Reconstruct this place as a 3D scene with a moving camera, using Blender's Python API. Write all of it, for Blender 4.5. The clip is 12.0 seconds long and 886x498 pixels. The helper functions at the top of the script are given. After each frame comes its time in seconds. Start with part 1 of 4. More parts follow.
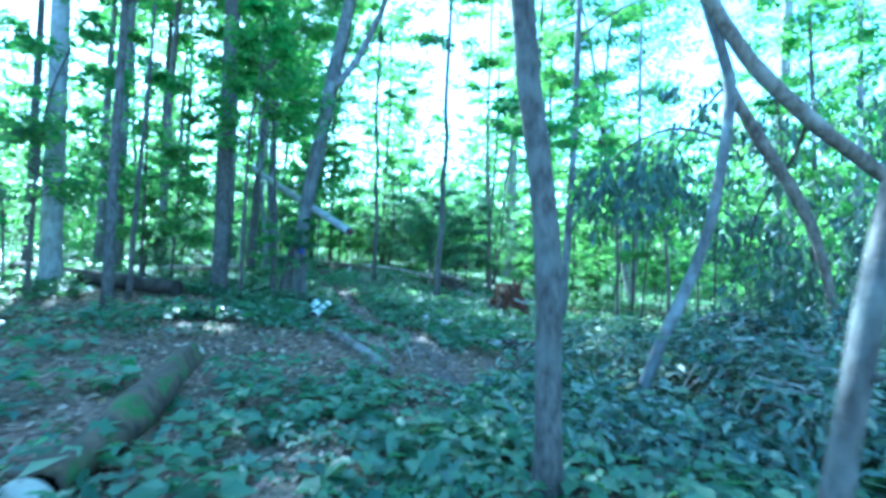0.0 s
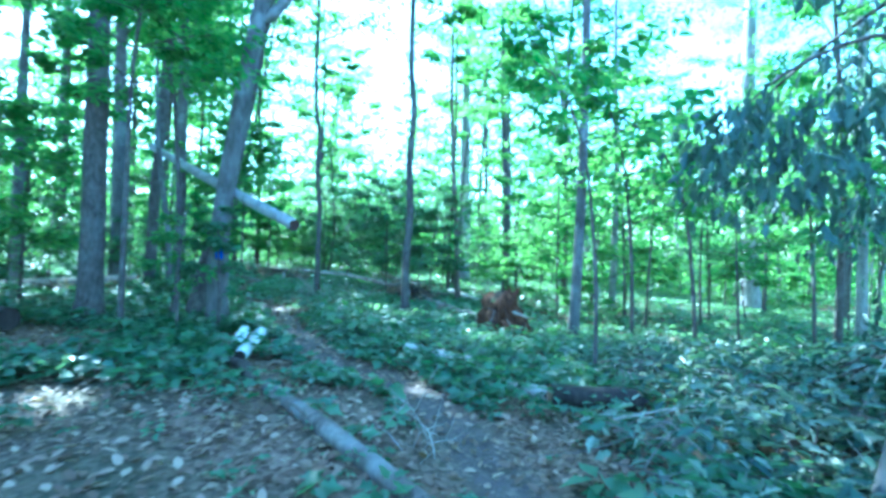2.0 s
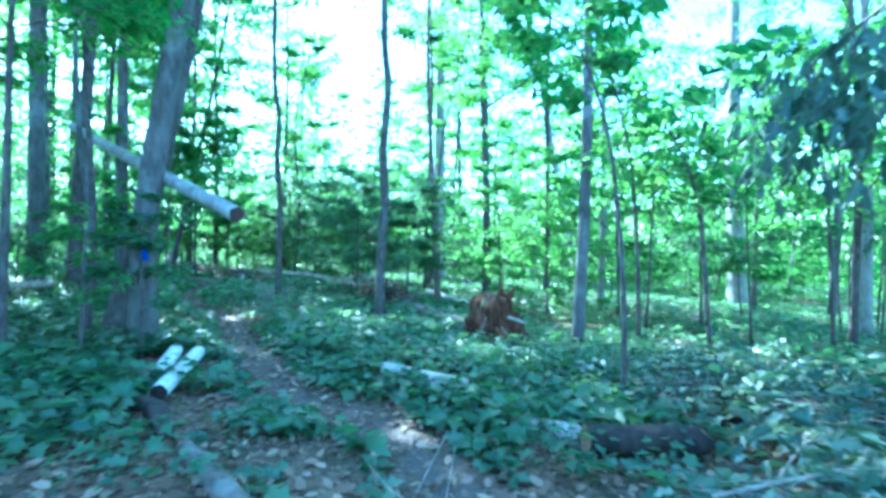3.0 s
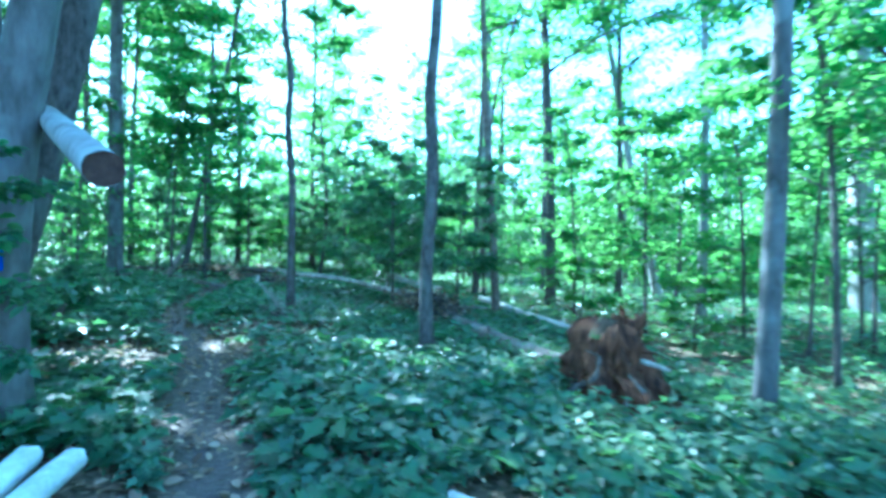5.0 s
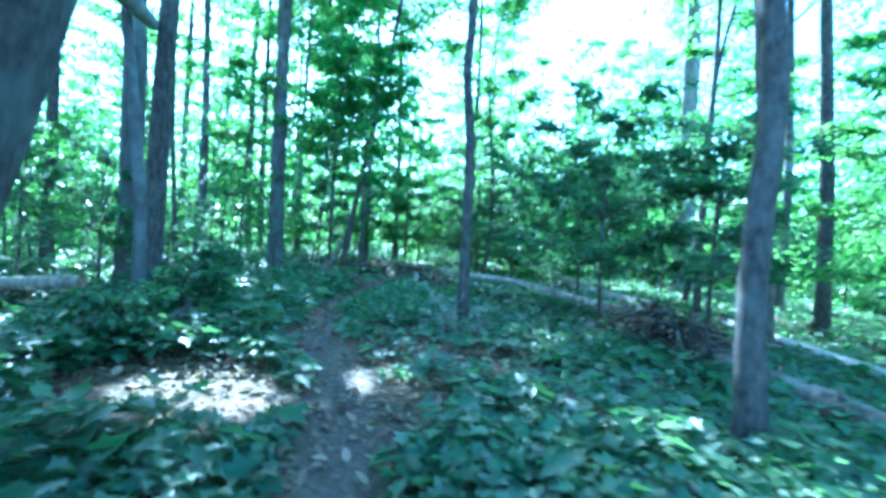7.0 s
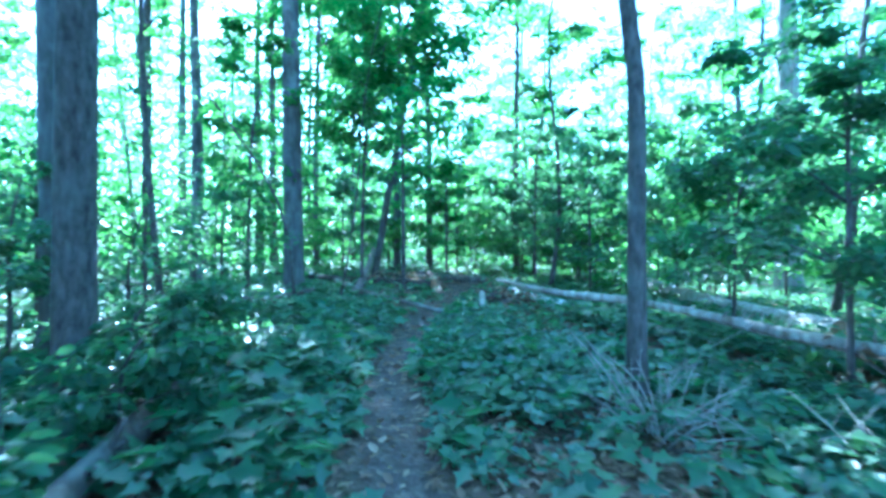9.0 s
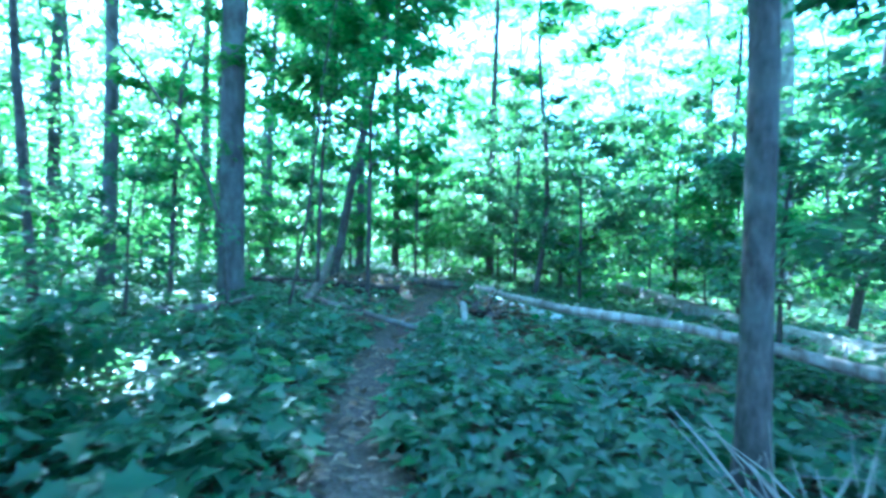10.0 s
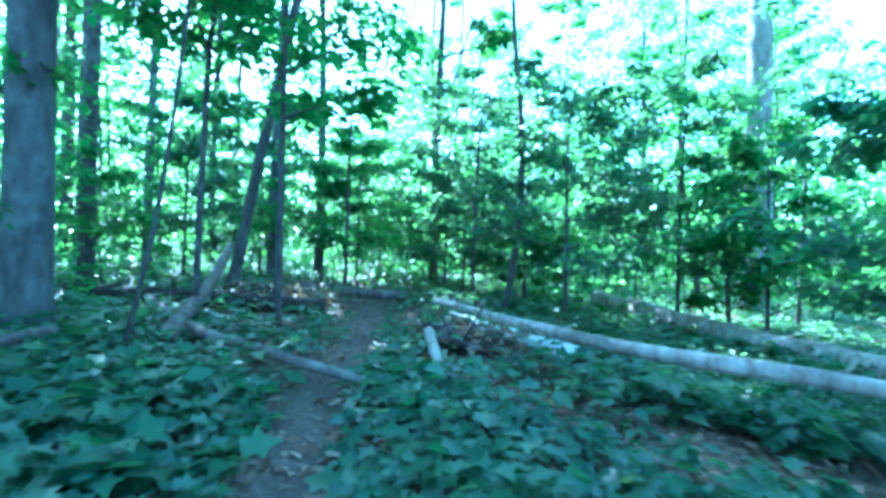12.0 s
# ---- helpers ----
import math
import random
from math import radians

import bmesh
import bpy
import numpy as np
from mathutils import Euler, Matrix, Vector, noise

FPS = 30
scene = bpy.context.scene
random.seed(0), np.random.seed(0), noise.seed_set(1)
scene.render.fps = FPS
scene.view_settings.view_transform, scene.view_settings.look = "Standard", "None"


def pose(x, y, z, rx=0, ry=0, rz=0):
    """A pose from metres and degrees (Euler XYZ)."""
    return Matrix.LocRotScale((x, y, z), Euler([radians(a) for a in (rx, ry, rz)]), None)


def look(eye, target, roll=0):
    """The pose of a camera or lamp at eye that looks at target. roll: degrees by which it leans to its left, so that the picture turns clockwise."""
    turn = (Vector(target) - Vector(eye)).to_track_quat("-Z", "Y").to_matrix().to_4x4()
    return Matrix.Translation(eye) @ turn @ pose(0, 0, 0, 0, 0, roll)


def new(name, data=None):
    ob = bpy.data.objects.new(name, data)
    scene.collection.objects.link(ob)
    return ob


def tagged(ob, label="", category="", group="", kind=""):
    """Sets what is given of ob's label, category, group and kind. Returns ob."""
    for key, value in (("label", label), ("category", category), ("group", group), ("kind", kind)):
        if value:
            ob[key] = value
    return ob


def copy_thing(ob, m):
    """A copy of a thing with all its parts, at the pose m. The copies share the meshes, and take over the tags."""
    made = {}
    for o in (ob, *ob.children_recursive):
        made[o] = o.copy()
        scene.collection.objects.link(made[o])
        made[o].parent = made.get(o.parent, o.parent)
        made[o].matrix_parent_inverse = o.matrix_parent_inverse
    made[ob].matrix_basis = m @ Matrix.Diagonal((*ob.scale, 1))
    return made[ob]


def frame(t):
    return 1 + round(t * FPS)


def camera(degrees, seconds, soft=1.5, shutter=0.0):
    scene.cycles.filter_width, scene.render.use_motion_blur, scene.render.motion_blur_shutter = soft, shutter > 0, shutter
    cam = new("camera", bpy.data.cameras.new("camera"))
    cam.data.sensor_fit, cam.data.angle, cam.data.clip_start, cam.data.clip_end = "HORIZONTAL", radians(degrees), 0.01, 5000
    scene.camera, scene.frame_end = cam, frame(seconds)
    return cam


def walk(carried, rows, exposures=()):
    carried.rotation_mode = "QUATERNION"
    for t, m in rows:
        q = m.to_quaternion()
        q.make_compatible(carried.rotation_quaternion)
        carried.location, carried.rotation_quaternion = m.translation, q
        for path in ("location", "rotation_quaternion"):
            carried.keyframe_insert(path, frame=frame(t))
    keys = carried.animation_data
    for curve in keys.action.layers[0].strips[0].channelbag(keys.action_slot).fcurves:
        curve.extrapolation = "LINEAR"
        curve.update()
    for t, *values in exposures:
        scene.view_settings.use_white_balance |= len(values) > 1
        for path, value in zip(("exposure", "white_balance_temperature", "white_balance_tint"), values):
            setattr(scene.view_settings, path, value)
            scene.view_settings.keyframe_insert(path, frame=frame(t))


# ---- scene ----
cam = camera(86.0, 12.0, soft=3.3, shutter=0.5)
PATH = [
    (0, (4.882, -4.636, 1.357), (3.973, -2.854, 1.36), 1.9),
    (0.5, (4.399, -4.009, 1.353), (3.526, -2.21, 1.358), 2.0),
    (1, (3.84, -3.527, 1.393), (3.022, -1.702, 1.396), 1.5),
    (1.5, (3.29, -3.03, 1.361), (2.548, -1.173, 1.365), 1.3),
    (2, (2.845, -2.428, 1.332), (2.202, -0.534, 1.342), 0.8),
    (2.5, (2.506, -1.859, 1.305), (1.971, 0.068, 1.311), 0.2),
    (4.5, (1.395, 0.922, 1.31), (0.874, 2.853, 1.297), 0.0),
    (5, (0.973, 1.472, 1.336), (0.307, 3.358, 1.315), -0.0),
    (5.5, (0.589, 2.023, 1.252), (-0.237, 3.844, 1.232), 0.2),
    (6, (0.192, 2.516, 1.152), (-0.78, 4.264, 1.134), 0.6),
    (6.5, (-0.355, 3.047, 1.122), (-1.458, 4.716, 1.115), 1.4),
    (7, (-0.986, 3.489, 1.149), (-2.185, 5.09, 1.135), 1.8),
    (9, (-3.5, 5.083, 1.307), (-4.742, 6.65, 1.291), -1.2),
    (9.5, (-4.034, 5.613, 1.327), (-5.22, 7.223, 1.303), -0.4),
    (10, (-4.57, 6.13, 1.327), (-5.683, 7.792, 1.307), 0.3),
    (10.5, (-4.94, 6.548, 1.345), (-5.978, 8.258, 1.316), 0.5),
    (11, (-5.387, 7.095, 1.31), (-6.338, 8.854, 1.294), 0.4),
    (11.5, (-5.809, 7.57, 1.264), (-6.695, 9.363, 1.254), 0.8),
    (12, (-6.249, 8.086, 1.225), (-7.083, 9.903, 1.227), 0.8),
]
EXPOSURE = [(0, 3.0, 3960, -11), (2.5, 3.25, 3950, -12), (5.5, 3.05, 3900, -11), (9, 3.42, 3790, -3), (12, 3.55, 3770, -6)]
walk(cam, [(t, look(eye, target, roll)) for t, eye, target, roll in PATH], EXPOSURE)

# ---------------------------------------------------------------- light
SUN_AZ, SUN_EL = radians(59), radians(44)          # left of +y, above the horizon
SUN_DIR = Vector((-math.sin(SUN_AZ) * math.cos(SUN_EL), math.cos(SUN_AZ) * math.cos(SUN_EL), math.sin(SUN_EL)))
sun = new("sun", bpy.data.lights.new("sun", "SUN"))
sun.data.energy, sun.data.angle, sun.data.color = 5.0, radians(0.55), (1.0, 0.95, 0.86)
sun.matrix_world = look(SUN_DIR * 60, (0, 0, 0))
world = bpy.data.worlds.new("sky")
scene.world = world
world.use_nodes = True
wt = world.node_tree
sky = wt.nodes.new("ShaderNodeTexSky")
sky.sky_type, sky.sun_disc = "NISHITA", False
sky.sun_elevation, sky.sun_rotation = SUN_EL, -SUN_AZ
wt.links.new(sky.outputs[0], wt.nodes["Background"].inputs[0])
wt.nodes["Background"].inputs[1].default_value = 0.15


# ---------------------------------------------------------------- materials
def material(name, rough=0.8):
    m = bpy.data.materials.new(name)
    m.use_nodes = True
    b = m.node_tree.nodes["Principled BSDF"]
    b.inputs["Roughness"].default_value = rough
    b.inputs["Specular IOR Level"].default_value = 0.3
    return m, m.node_tree, b


def ramp(nt, fac, stops):
    r = nt.nodes.new("ShaderNodeValToRGB")
    while len(r.color_ramp.elements) < len(stops):
        r.color_ramp.elements.new(0.5)
    for e, (p, c) in zip(r.color_ramp.elements, stops):
        e.position, e.color = p, (*c, 1)
    nt.links.new(fac, r.inputs[0])
    return r.outputs[0]


def tex(nt, scale, detail=4.0, stretch=(1, 1, 1), rough=0.6, kind="ShaderNodeTexNoise", space="Object"):
    co, mp, n = nt.nodes.new("ShaderNodeTexCoord"), nt.nodes.new("ShaderNodeMapping"), nt.nodes.new(kind)
    mp.inputs["Scale"].default_value = stretch
    nt.links.new(co.outputs[space], mp.inputs[0])
    nt.links.new(mp.outputs[0], n.inputs["Vector"])
    n.inputs["Scale"].default_value = scale
    if kind == "ShaderNodeTexNoise":
        n.inputs["Detail"].default_value, n.inputs["Roughness"].default_value = detail, rough
    return n


def mix(nt, fac, a, b, mode="MIX"):
    x = nt.nodes.new("ShaderNodeMix")
    x.data_type, x.blend_type = "RGBA", mode
    for sock, v in ((x.inputs[0], fac), (x.inputs[6], a), (x.inputs[7], b)):
        if isinstance(v, (int, float)):
            sock.default_value = v
        elif isinstance(v, tuple):
            sock.default_value = (*v, 1)
        else:
            nt.links.new(v, sock)
    return x.outputs[2]


def bump(nt, b, height, strength, dist):
    n = nt.nodes.new("ShaderNodeBump")
    n.inputs["Strength"].default_value, n.inputs["Distance"].default_value = strength, dist
    nt.links.new(height, n.inputs["Height"])
    nt.links.new(n.outputs[0], b.inputs["Normal"])


def bark(name, dark, light, blotch, scale=14.0, furrow=(1, 1, 0.16), moss=0.0, strength=0.7):
    m, nt, b = material(name, 0.9)
    fine = tex(nt, scale, 6, furrow)
    big = tex(nt, 2.2, 3)
    c = ramp(nt, fine.outputs[0], [(0.32, dark), (0.68, light)])
    patch = ramp(nt, big.outputs[0], [(0.5, (0, 0, 0)), (0.66, (1, 1, 1))])
    c = mix(nt, patch, c, mix(nt, 0.55, c, blotch))
    if moss:
        green = tex(nt, 5.0, 5)
        mask = ramp(nt, green.outputs[0], [(0.62 - moss, (0, 0, 0)), (0.72 - moss, (1, 1, 1))])
        c = mix(nt, mask, c, (0.055, 0.095, 0.02))
    nt.links.new(c, b.inputs["Base Color"])
    bump(nt, b, fine.outputs[0], strength, 0.02)
    return m


BARK_GREY = bark("bark_grey", (0.062, 0.058, 0.053), (0.16, 0.152, 0.142), (0.28, 0.285, 0.265), 9, (1, 1, 0.35), strength=0.4)
BARK_PALE = bark("bark_pale", (0.17, 0.165, 0.15), (0.33, 0.32, 0.30), (0.42, 0.42, 0.39), 10, (1, 1, 0.4), strength=0.35)
BARK_DARK = bark("bark_dark", (0.035, 0.03, 0.027), (0.13, 0.115, 0.10), (0.17, 0.17, 0.15), 22, (1, 1, 0.4), strength=1.0)
BARK_LOG = bark("log_bark", (0.05, 0.04, 0.032), (0.20, 0.165, 0.13), (0.3, 0.28, 0.24), 15, (1, 1, 0.4), strength=0.9)
BARK_MOSS = bark("mossy_bark", (0.02, 0.016, 0.011), (0.095, 0.07, 0.043), (0.13, 0.095, 0.055), 11, moss=0.085, strength=1.0)
WOOD_PALE = bark("bare_wood", (0.36, 0.32, 0.26), (0.62, 0.57, 0.49), (0.45, 0.40, 0.33), 16, (1, 1, 0.1), strength=0.4)
WOOD_PATCHY = bark("weathered_log_wood", (0.20, 0.16, 0.125), (0.56, 0.51, 0.44), (0.10, 0.07, 0.05), 14, (1, 1, 0.25), strength=0.7)
WOOD_WHITE = bark("white_birch_bark", (0.5, 0.48, 0.44), (0.78, 0.76, 0.71), (0.38, 0.36, 0.33), 12, (1, 1, 1.8), strength=0.3)
# the near-black blotches paint the shade of hollows onto the wood
WOOD_ROT = bark("rotten_wood", (0.03, 0.015, 0.008), (0.17, 0.078, 0.037), (0.012, 0.008, 0.006), 15, (1, 1, 0.3), strength=1.0)
WOOD_ROT_DARK = bark("dark_rotten_wood", (0.02, 0.01, 0.006), (0.14, 0.065, 0.03), (0.2, 0.1, 0.05), 15, (1, 1, 0.3), strength=1.0)
WOOD_END = bark("cut_wood", (0.16, 0.10, 0.06), (0.40, 0.27, 0.17), (0.30, 0.2, 0.12), 26, (1, 1, 1), strength=0.3)
WOOD_DULL = bark("dull_cut_wood", (0.05, 0.03, 0.024), (0.12, 0.075, 0.058), (0.03, 0.02, 0.016), 26, (1, 1, 1), strength=0.3)
WOOD_DARK = bark("dark_wood", (0.015, 0.012, 0.01), (0.06, 0.045, 0.035), (0.1, 0.08, 0.06), 16, strength=0.8)
TWIG = bark("dry_twig", (0.18, 0.15, 0.12), (0.46, 0.41, 0.34), (0.5, 0.46, 0.4), 20, strength=0.3)

m, nt, b = material("blue_paint", 0.6)
n = tex(nt, 30, 4)
nt.links.new(ramp(nt, n.outputs[0], [(0.3, (0.01, 0.03, 0.25)), (0.6, (0.015, 0.06, 0.5))]), b.inputs["Base Color"])
BLUE_PAINT = m


def leaf_material(name, dark, mid, light, glow=0.5, rough=0.45, sheen=0.45):
    m, nt, b = material(name, rough)
    b.inputs["Specular IOR Level"].default_value = sheen
    g = nt.nodes.new("ShaderNodeNewGeometry")
    c = ramp(nt, g.outputs["Random Per Island"], [(0.0, dark), (0.5, mid), (1.0, light)])
    spots = tex(nt, 40, 3)
    c = mix(nt, ramp(nt, spots.outputs[0], [(0.55, (0, 0, 0)), (0.8, (0.5, 0.5, 0.5))]), c, dark)
    tr = nt.nodes.new("ShaderNodeBsdfTranslucent")
    bright = mix(nt, 1.0, c, (2.0, 2.3, 1.35), "MULTIPLY")
    nt.links.new(bright, tr.inputs[0])
    nt.links.new(c, b.inputs["Base Color"])
    ms = nt.nodes.new("ShaderNodeMixShader")
    ms.inputs[0].default_value = glow
    nt.links.new(b.outputs[0], ms.inputs[1])
    nt.links.new(tr.outputs[0], ms.inputs[2])
    nt.links.new(ms.outputs[0], nt.nodes["Material Output"].inputs[0])
    return m


LEAF_CANOPY = leaf_material("canopy_leaf", (0.065, 0.115, 0.036), (0.1, 0.165, 0.05), (0.145, 0.21, 0.066), 0.68)
LEAF_UNDER = leaf_material("understory_leaf", (0.062, 0.11, 0.036), (0.095, 0.16, 0.05), (0.145, 0.21, 0.07), 0.66)
LEAF_DARK = leaf_material("bush_leaf", (0.055, 0.09, 0.05), (0.08, 0.125, 0.066), (0.11, 0.16, 0.085), 0.55)
# the next two carry some sky sheen in a lighter, greyer base
LEAF_GROUND = leaf_material("ground_leaf", (0.055, 0.09, 0.052), (0.085, 0.13, 0.075), (0.13, 0.175, 0.105), 0.3, 0.45, 0.55)
LEAF_LOW = leaf_material("low_leaf", (0.055, 0.095, 0.045), (0.095, 0.15, 0.072), (0.14, 0.195, 0.1), 0.4, 0.42, 0.55)
# pale tone of dry leaves, with reflected sky put into it too
LEAF_WILT = leaf_material("wilted_leaf", (0.10, 0.12, 0.085), (0.17, 0.195, 0.145), (0.28, 0.30, 0.235), 0.25, 0.5)
# darker copy for hanging clumps: their backlit silhouette is put into the colour
LEAF_HANG = leaf_material("hanging_leaf", (0.035, 0.055, 0.04), (0.06, 0.09, 0.066), (0.10, 0.135, 0.10), 0.2, 0.5)
LEAF_LITTER = leaf_material("dead_leaf", (0.07, 0.042, 0.024), (0.19, 0.125, 0.08), (0.36, 0.27, 0.19), 0.15, 0.7)

m, nt, b = material("forest_floor", 0.95)
cells = tex(nt, 22, kind="ShaderNodeTexVoronoi")
grain = tex(nt, 60, 5)
broad = tex(nt, 0.6, 4)
lit = ramp(nt, cells.outputs["Color"], [(0.15, (0.05, 0.032, 0.02)), (0.5, (0.14, 0.095, 0.062)), (0.9, (0.25, 0.18, 0.12))])
lit = mix(nt, ramp(nt, broad.outputs[0], [(0.4, (0, 0, 0)), (0.65, (0.75, 0.75, 0.75))]), lit, (0.045, 0.05, 0.025))
soil = ramp(nt, grain.outputs[0], [(0.3, (0.06, 0.046, 0.037)), (0.7, (0.135, 0.108, 0.088))])
soil = mix(nt, ramp(nt, cells.outputs["Color"], [(0.7, (0, 0, 0)), (0.85, (0.6, 0.6, 0.6))]), soil, (0.24, 0.18, 0.125))
att = nt.nodes.new("ShaderNodeAttribute")
att.attribute_name = "trodden"
nt.links.new(mix(nt, att.outputs["Fac"], lit, soil), b.inputs["Base Color"])
bump(nt, b, cells.outputs["Distance"], 0.6, 0.03)
FLOOR = m


# ---------------------------------------------------------------- building helpers
class Sheet:
    """Vertices and faces gathered for one mesh."""

    def __init__(self):
        self.v, self.f, self.n = [], [], 0

    def add(self, verts, faces):
        verts = np.asarray(verts, dtype=float)
        self.v.append(verts)
        self.f += [tuple(i + self.n for i in f) for f in faces]
        self.n += len(verts)

    def mesh(self, name):
        me = bpy.data.meshes.new(name)
        me.from_pydata(np.concatenate(self.v).tolist(), [], self.f)
        me.update()
        me.polygons.foreach_set("use_smooth", [True] * len(me.polygons))
        return me


def spline(points, step):
    """Catmull-Rom through the points (any number of columns)."""
    p = np.asarray(points, dtype=float)
    if len(p) == 2:
        n = max(2, int(np.linalg.norm(p[1, :3] - p[0, :3]) / step) + 1)
        return p[0] + (p[1] - p[0]) * np.linspace(0, 1, n)[:, None]
    p = np.vstack([2 * p[0] - p[1], p, 2 * p[-1] - p[-2]])
    out = []
    for i in range(1, len(p) - 2):
        n = max(2, int(np.linalg.norm(p[i + 1, :3] - p[i, :3]) / step))
        for t in np.arange(n) / n:
            a, b_, c, d = p[i - 1], p[i], p[i + 1], p[i + 2]
            out.append(0.5 * (2 * b_ + (c - a) * t + (2 * a - 5 * b_ + 4 * c - d) * t * t + (3 * b_ - a - 3 * c + d) * t ** 3))
    out.append(p[-2])
    return np.array(out)


def tube(sheet, line, sides=9, rough=0.1, seed=0, caps=True, step=0.25, flare=0.0, ragged=0.0):
    """A knobbly round stem along line rows of x, y, z, radius."""
    s = spline(line, step)
    c, r = s[:, :3], np.maximum(s[:, 3], 0.0015)
    rs = np.random.RandomState(seed)
    tan = np.gradient(c, axis=0)
    tan /= np.linalg.norm(tan, axis=1)[:, None] + 1e-9
    ref = np.array([1.0, 0.2, 0.1]) if abs(tan[0][0]) < 0.8 else np.array([0.1, 1.0, 0.2])
    verts = []
    wob = rs.uniform(-1, 1, (len(s) + 2, sides))
    wob = (wob[:-2] + 2 * wob[1:-1] + wob[2:]) / 4
    wob = (wob + np.roll(wob, 1, 1)) / 2
    length = np.concatenate([[0], np.cumsum(np.linalg.norm(np.diff(c, axis=0), axis=1))])
    lobes = rs.uniform(0, 6.28, 3)
    for i in range(len(s)):
        u = np.cross(tan[i], ref)
        u /= np.linalg.norm(u)
        w = np.cross(tan[i], u)
        a = np.arange(sides) * 2 * np.pi / sides
        rr = r[i] * (1 + rough * 1.6 * wob[i])
        if flare:
            k = np.exp(-length[i] / 0.22)
            rr = rr * (1 + flare * k * (0.7 + 0.6 * np.cos(4 * a + lobes[0]) * np.cos(a + lobes[1])))
        ring = c[i] + np.outer(np.cos(a) * rr, u) + np.outer(np.sin(a) * rr, w)
        if ragged and i in (0, len(s) - 1):
            ring = ring + tan[i] * rs.uniform(-ragged, ragged, (sides, 1))
        verts.append(ring)
    n = len(s)
    faces = [(i * sides + j, i * sides + (j + 1) % sides, (i + 1) * sides + (j + 1) % sides, (i + 1) * sides + j)
             for i in range(n - 1) for j in range(sides)]
    if caps:
        faces += [tuple(range(sides))[::-1], tuple(range((n - 1) * sides, n * sides))]
    sheet.add(np.concatenate(verts), faces)
    return s


LEAF_SHAPES = {"simple": [(0.4, 0.30)], "ovate": [(0.22, 0.25), (0.62, 0.24)],
               "lobed": [(0.05, 0.30), (0.30, 0.22), (0.46, 0.46), (0.62, 0.18)], "oak": [(0.2, 0.2), (0.4, 0.12), (0.55, 0.27), (0.75, 0.12)]}


def leaves_mesh(name, pos, along, normal, size, shape="simple", fold=0.25, droop=0.15):
    """Many folded leaves in one mesh: where each stem is, which way it grows, its upper side and its length."""
    side = LEAF_SHAPES[shape]
    k = len(side)
    pos, along, normal, size = (np.asarray(a, dtype=float) for a in (pos, along, normal, size))
    along = along / (np.linalg.norm(along, axis=1)[:, None] + 1e-9)
    across = np.cross(normal, along)
    across /= np.linalg.norm(across, axis=1)[:, None] + 1e-9
    up = np.cross(along, across)
    n = len(pos)
    cols = [pos]
    for sgn in (1, -1):
        for u, v in side:
            cols.append(pos + size[:, None] * (along * u + across * (v * sgn) + up * (fold * v - droop * u * u)))
    cols.append(pos + size[:, None] * (along - up * droop))
    per = 2 * k + 2
    verts = np.stack(cols, axis=1).reshape(-1, 3)
    tip = per - 1
    one = [0, *range(1, k + 1), tip][::-1] + [0, *range(k + 1, 2 * k + 1), tip]
    loops = (np.arange(n)[:, None] * per + np.array(one)[None, :]).reshape(-1)
    me = bpy.data.meshes.new(name)
    me.vertices.add(len(verts))
    me.vertices.foreach_set("co", verts.reshape(-1))
    me.loops.add(len(loops))
    me.loops.foreach_set("vertex_index", loops)
    me.polygons.add(2 * n)
    me.polygons.foreach_set("loop_start", np.arange(2 * n) * (k + 2))
    me.update(calc_edges=True)
    return me


def put(name, me, mat, parent=None, label=""):
    ob = new(name, me)
    me.materials.clear()
    me.materials.append(mat)
    if parent:
        ob.parent = parent
    return tagged(ob, label)


def part(name, sheet, mat, parent, label=""):
    return put(name, sheet.mesh(name), mat, parent, label)


def thing(name, x, y, z, label, category, group=""):
    ob = new(name)
    ob.location = (x, y, z)
    ob.empty_display_size = 0.2
    return tagged(ob, label, category, group)


# ---------------------------------------------------------------- the ground
TRAIL = spline([(2.4, 0.5, 0), (1.8, 1.3, 0), (0.9, 2.3, 0), (-0.7, 3.15, 0), (-2.1, 4.4, 0), (-4.0, 6.15, 0),
                (-5.2, 6.9, 0), (-6.8, 8.4, 0), (-8.5, 10.9, 0), (-10.2, 14.0, 0), (-12.5, 17.5, 0), (-16, 21, 0)], 0.2)[:, :2]
WALK = np.array([(4.9 + (2.5 - 4.9) * k / 9, -4.6 + (-1.9 + 4.6) * k / 9) for k in range(10)]
                + [(2.5 - 1.1 * k / 9, -1.9 + 2.8 * k / 9) for k in range(10)] + [(1.4 - 2.4 * k / 9, 0.9 + 2.6 * k / 9) for k in range(10)])


def trail_dist(x, y):
    d = np.hypot(TRAIL[:, 0] - x, TRAIL[:, 1] - y)
    return float(d.min())


def walk_dist(x, y):
    return min(trail_dist(x, y), float(np.hypot(WALK[:, 0] - x, WALK[:, 1] - y).min()))


def ground_z(x, y):
    fx, fy = 25 * math.tanh(x / 25), 25 * math.tanh(y / 25)
    z = -0.03 - 0.062 * fx - 0.028 * fy
    z += 0.05 * noise.noise((x * 0.45, y * 0.45, 3.1)) + 0.02 * noise.noise((x * 1.7, y * 1.7, 8.2))
    if abs(x + 3) < 16 and abs(y - 6) < 16:
        z -= 0.05 * math.exp(-(trail_dist(x, y) / 0.3) ** 2)
    return z


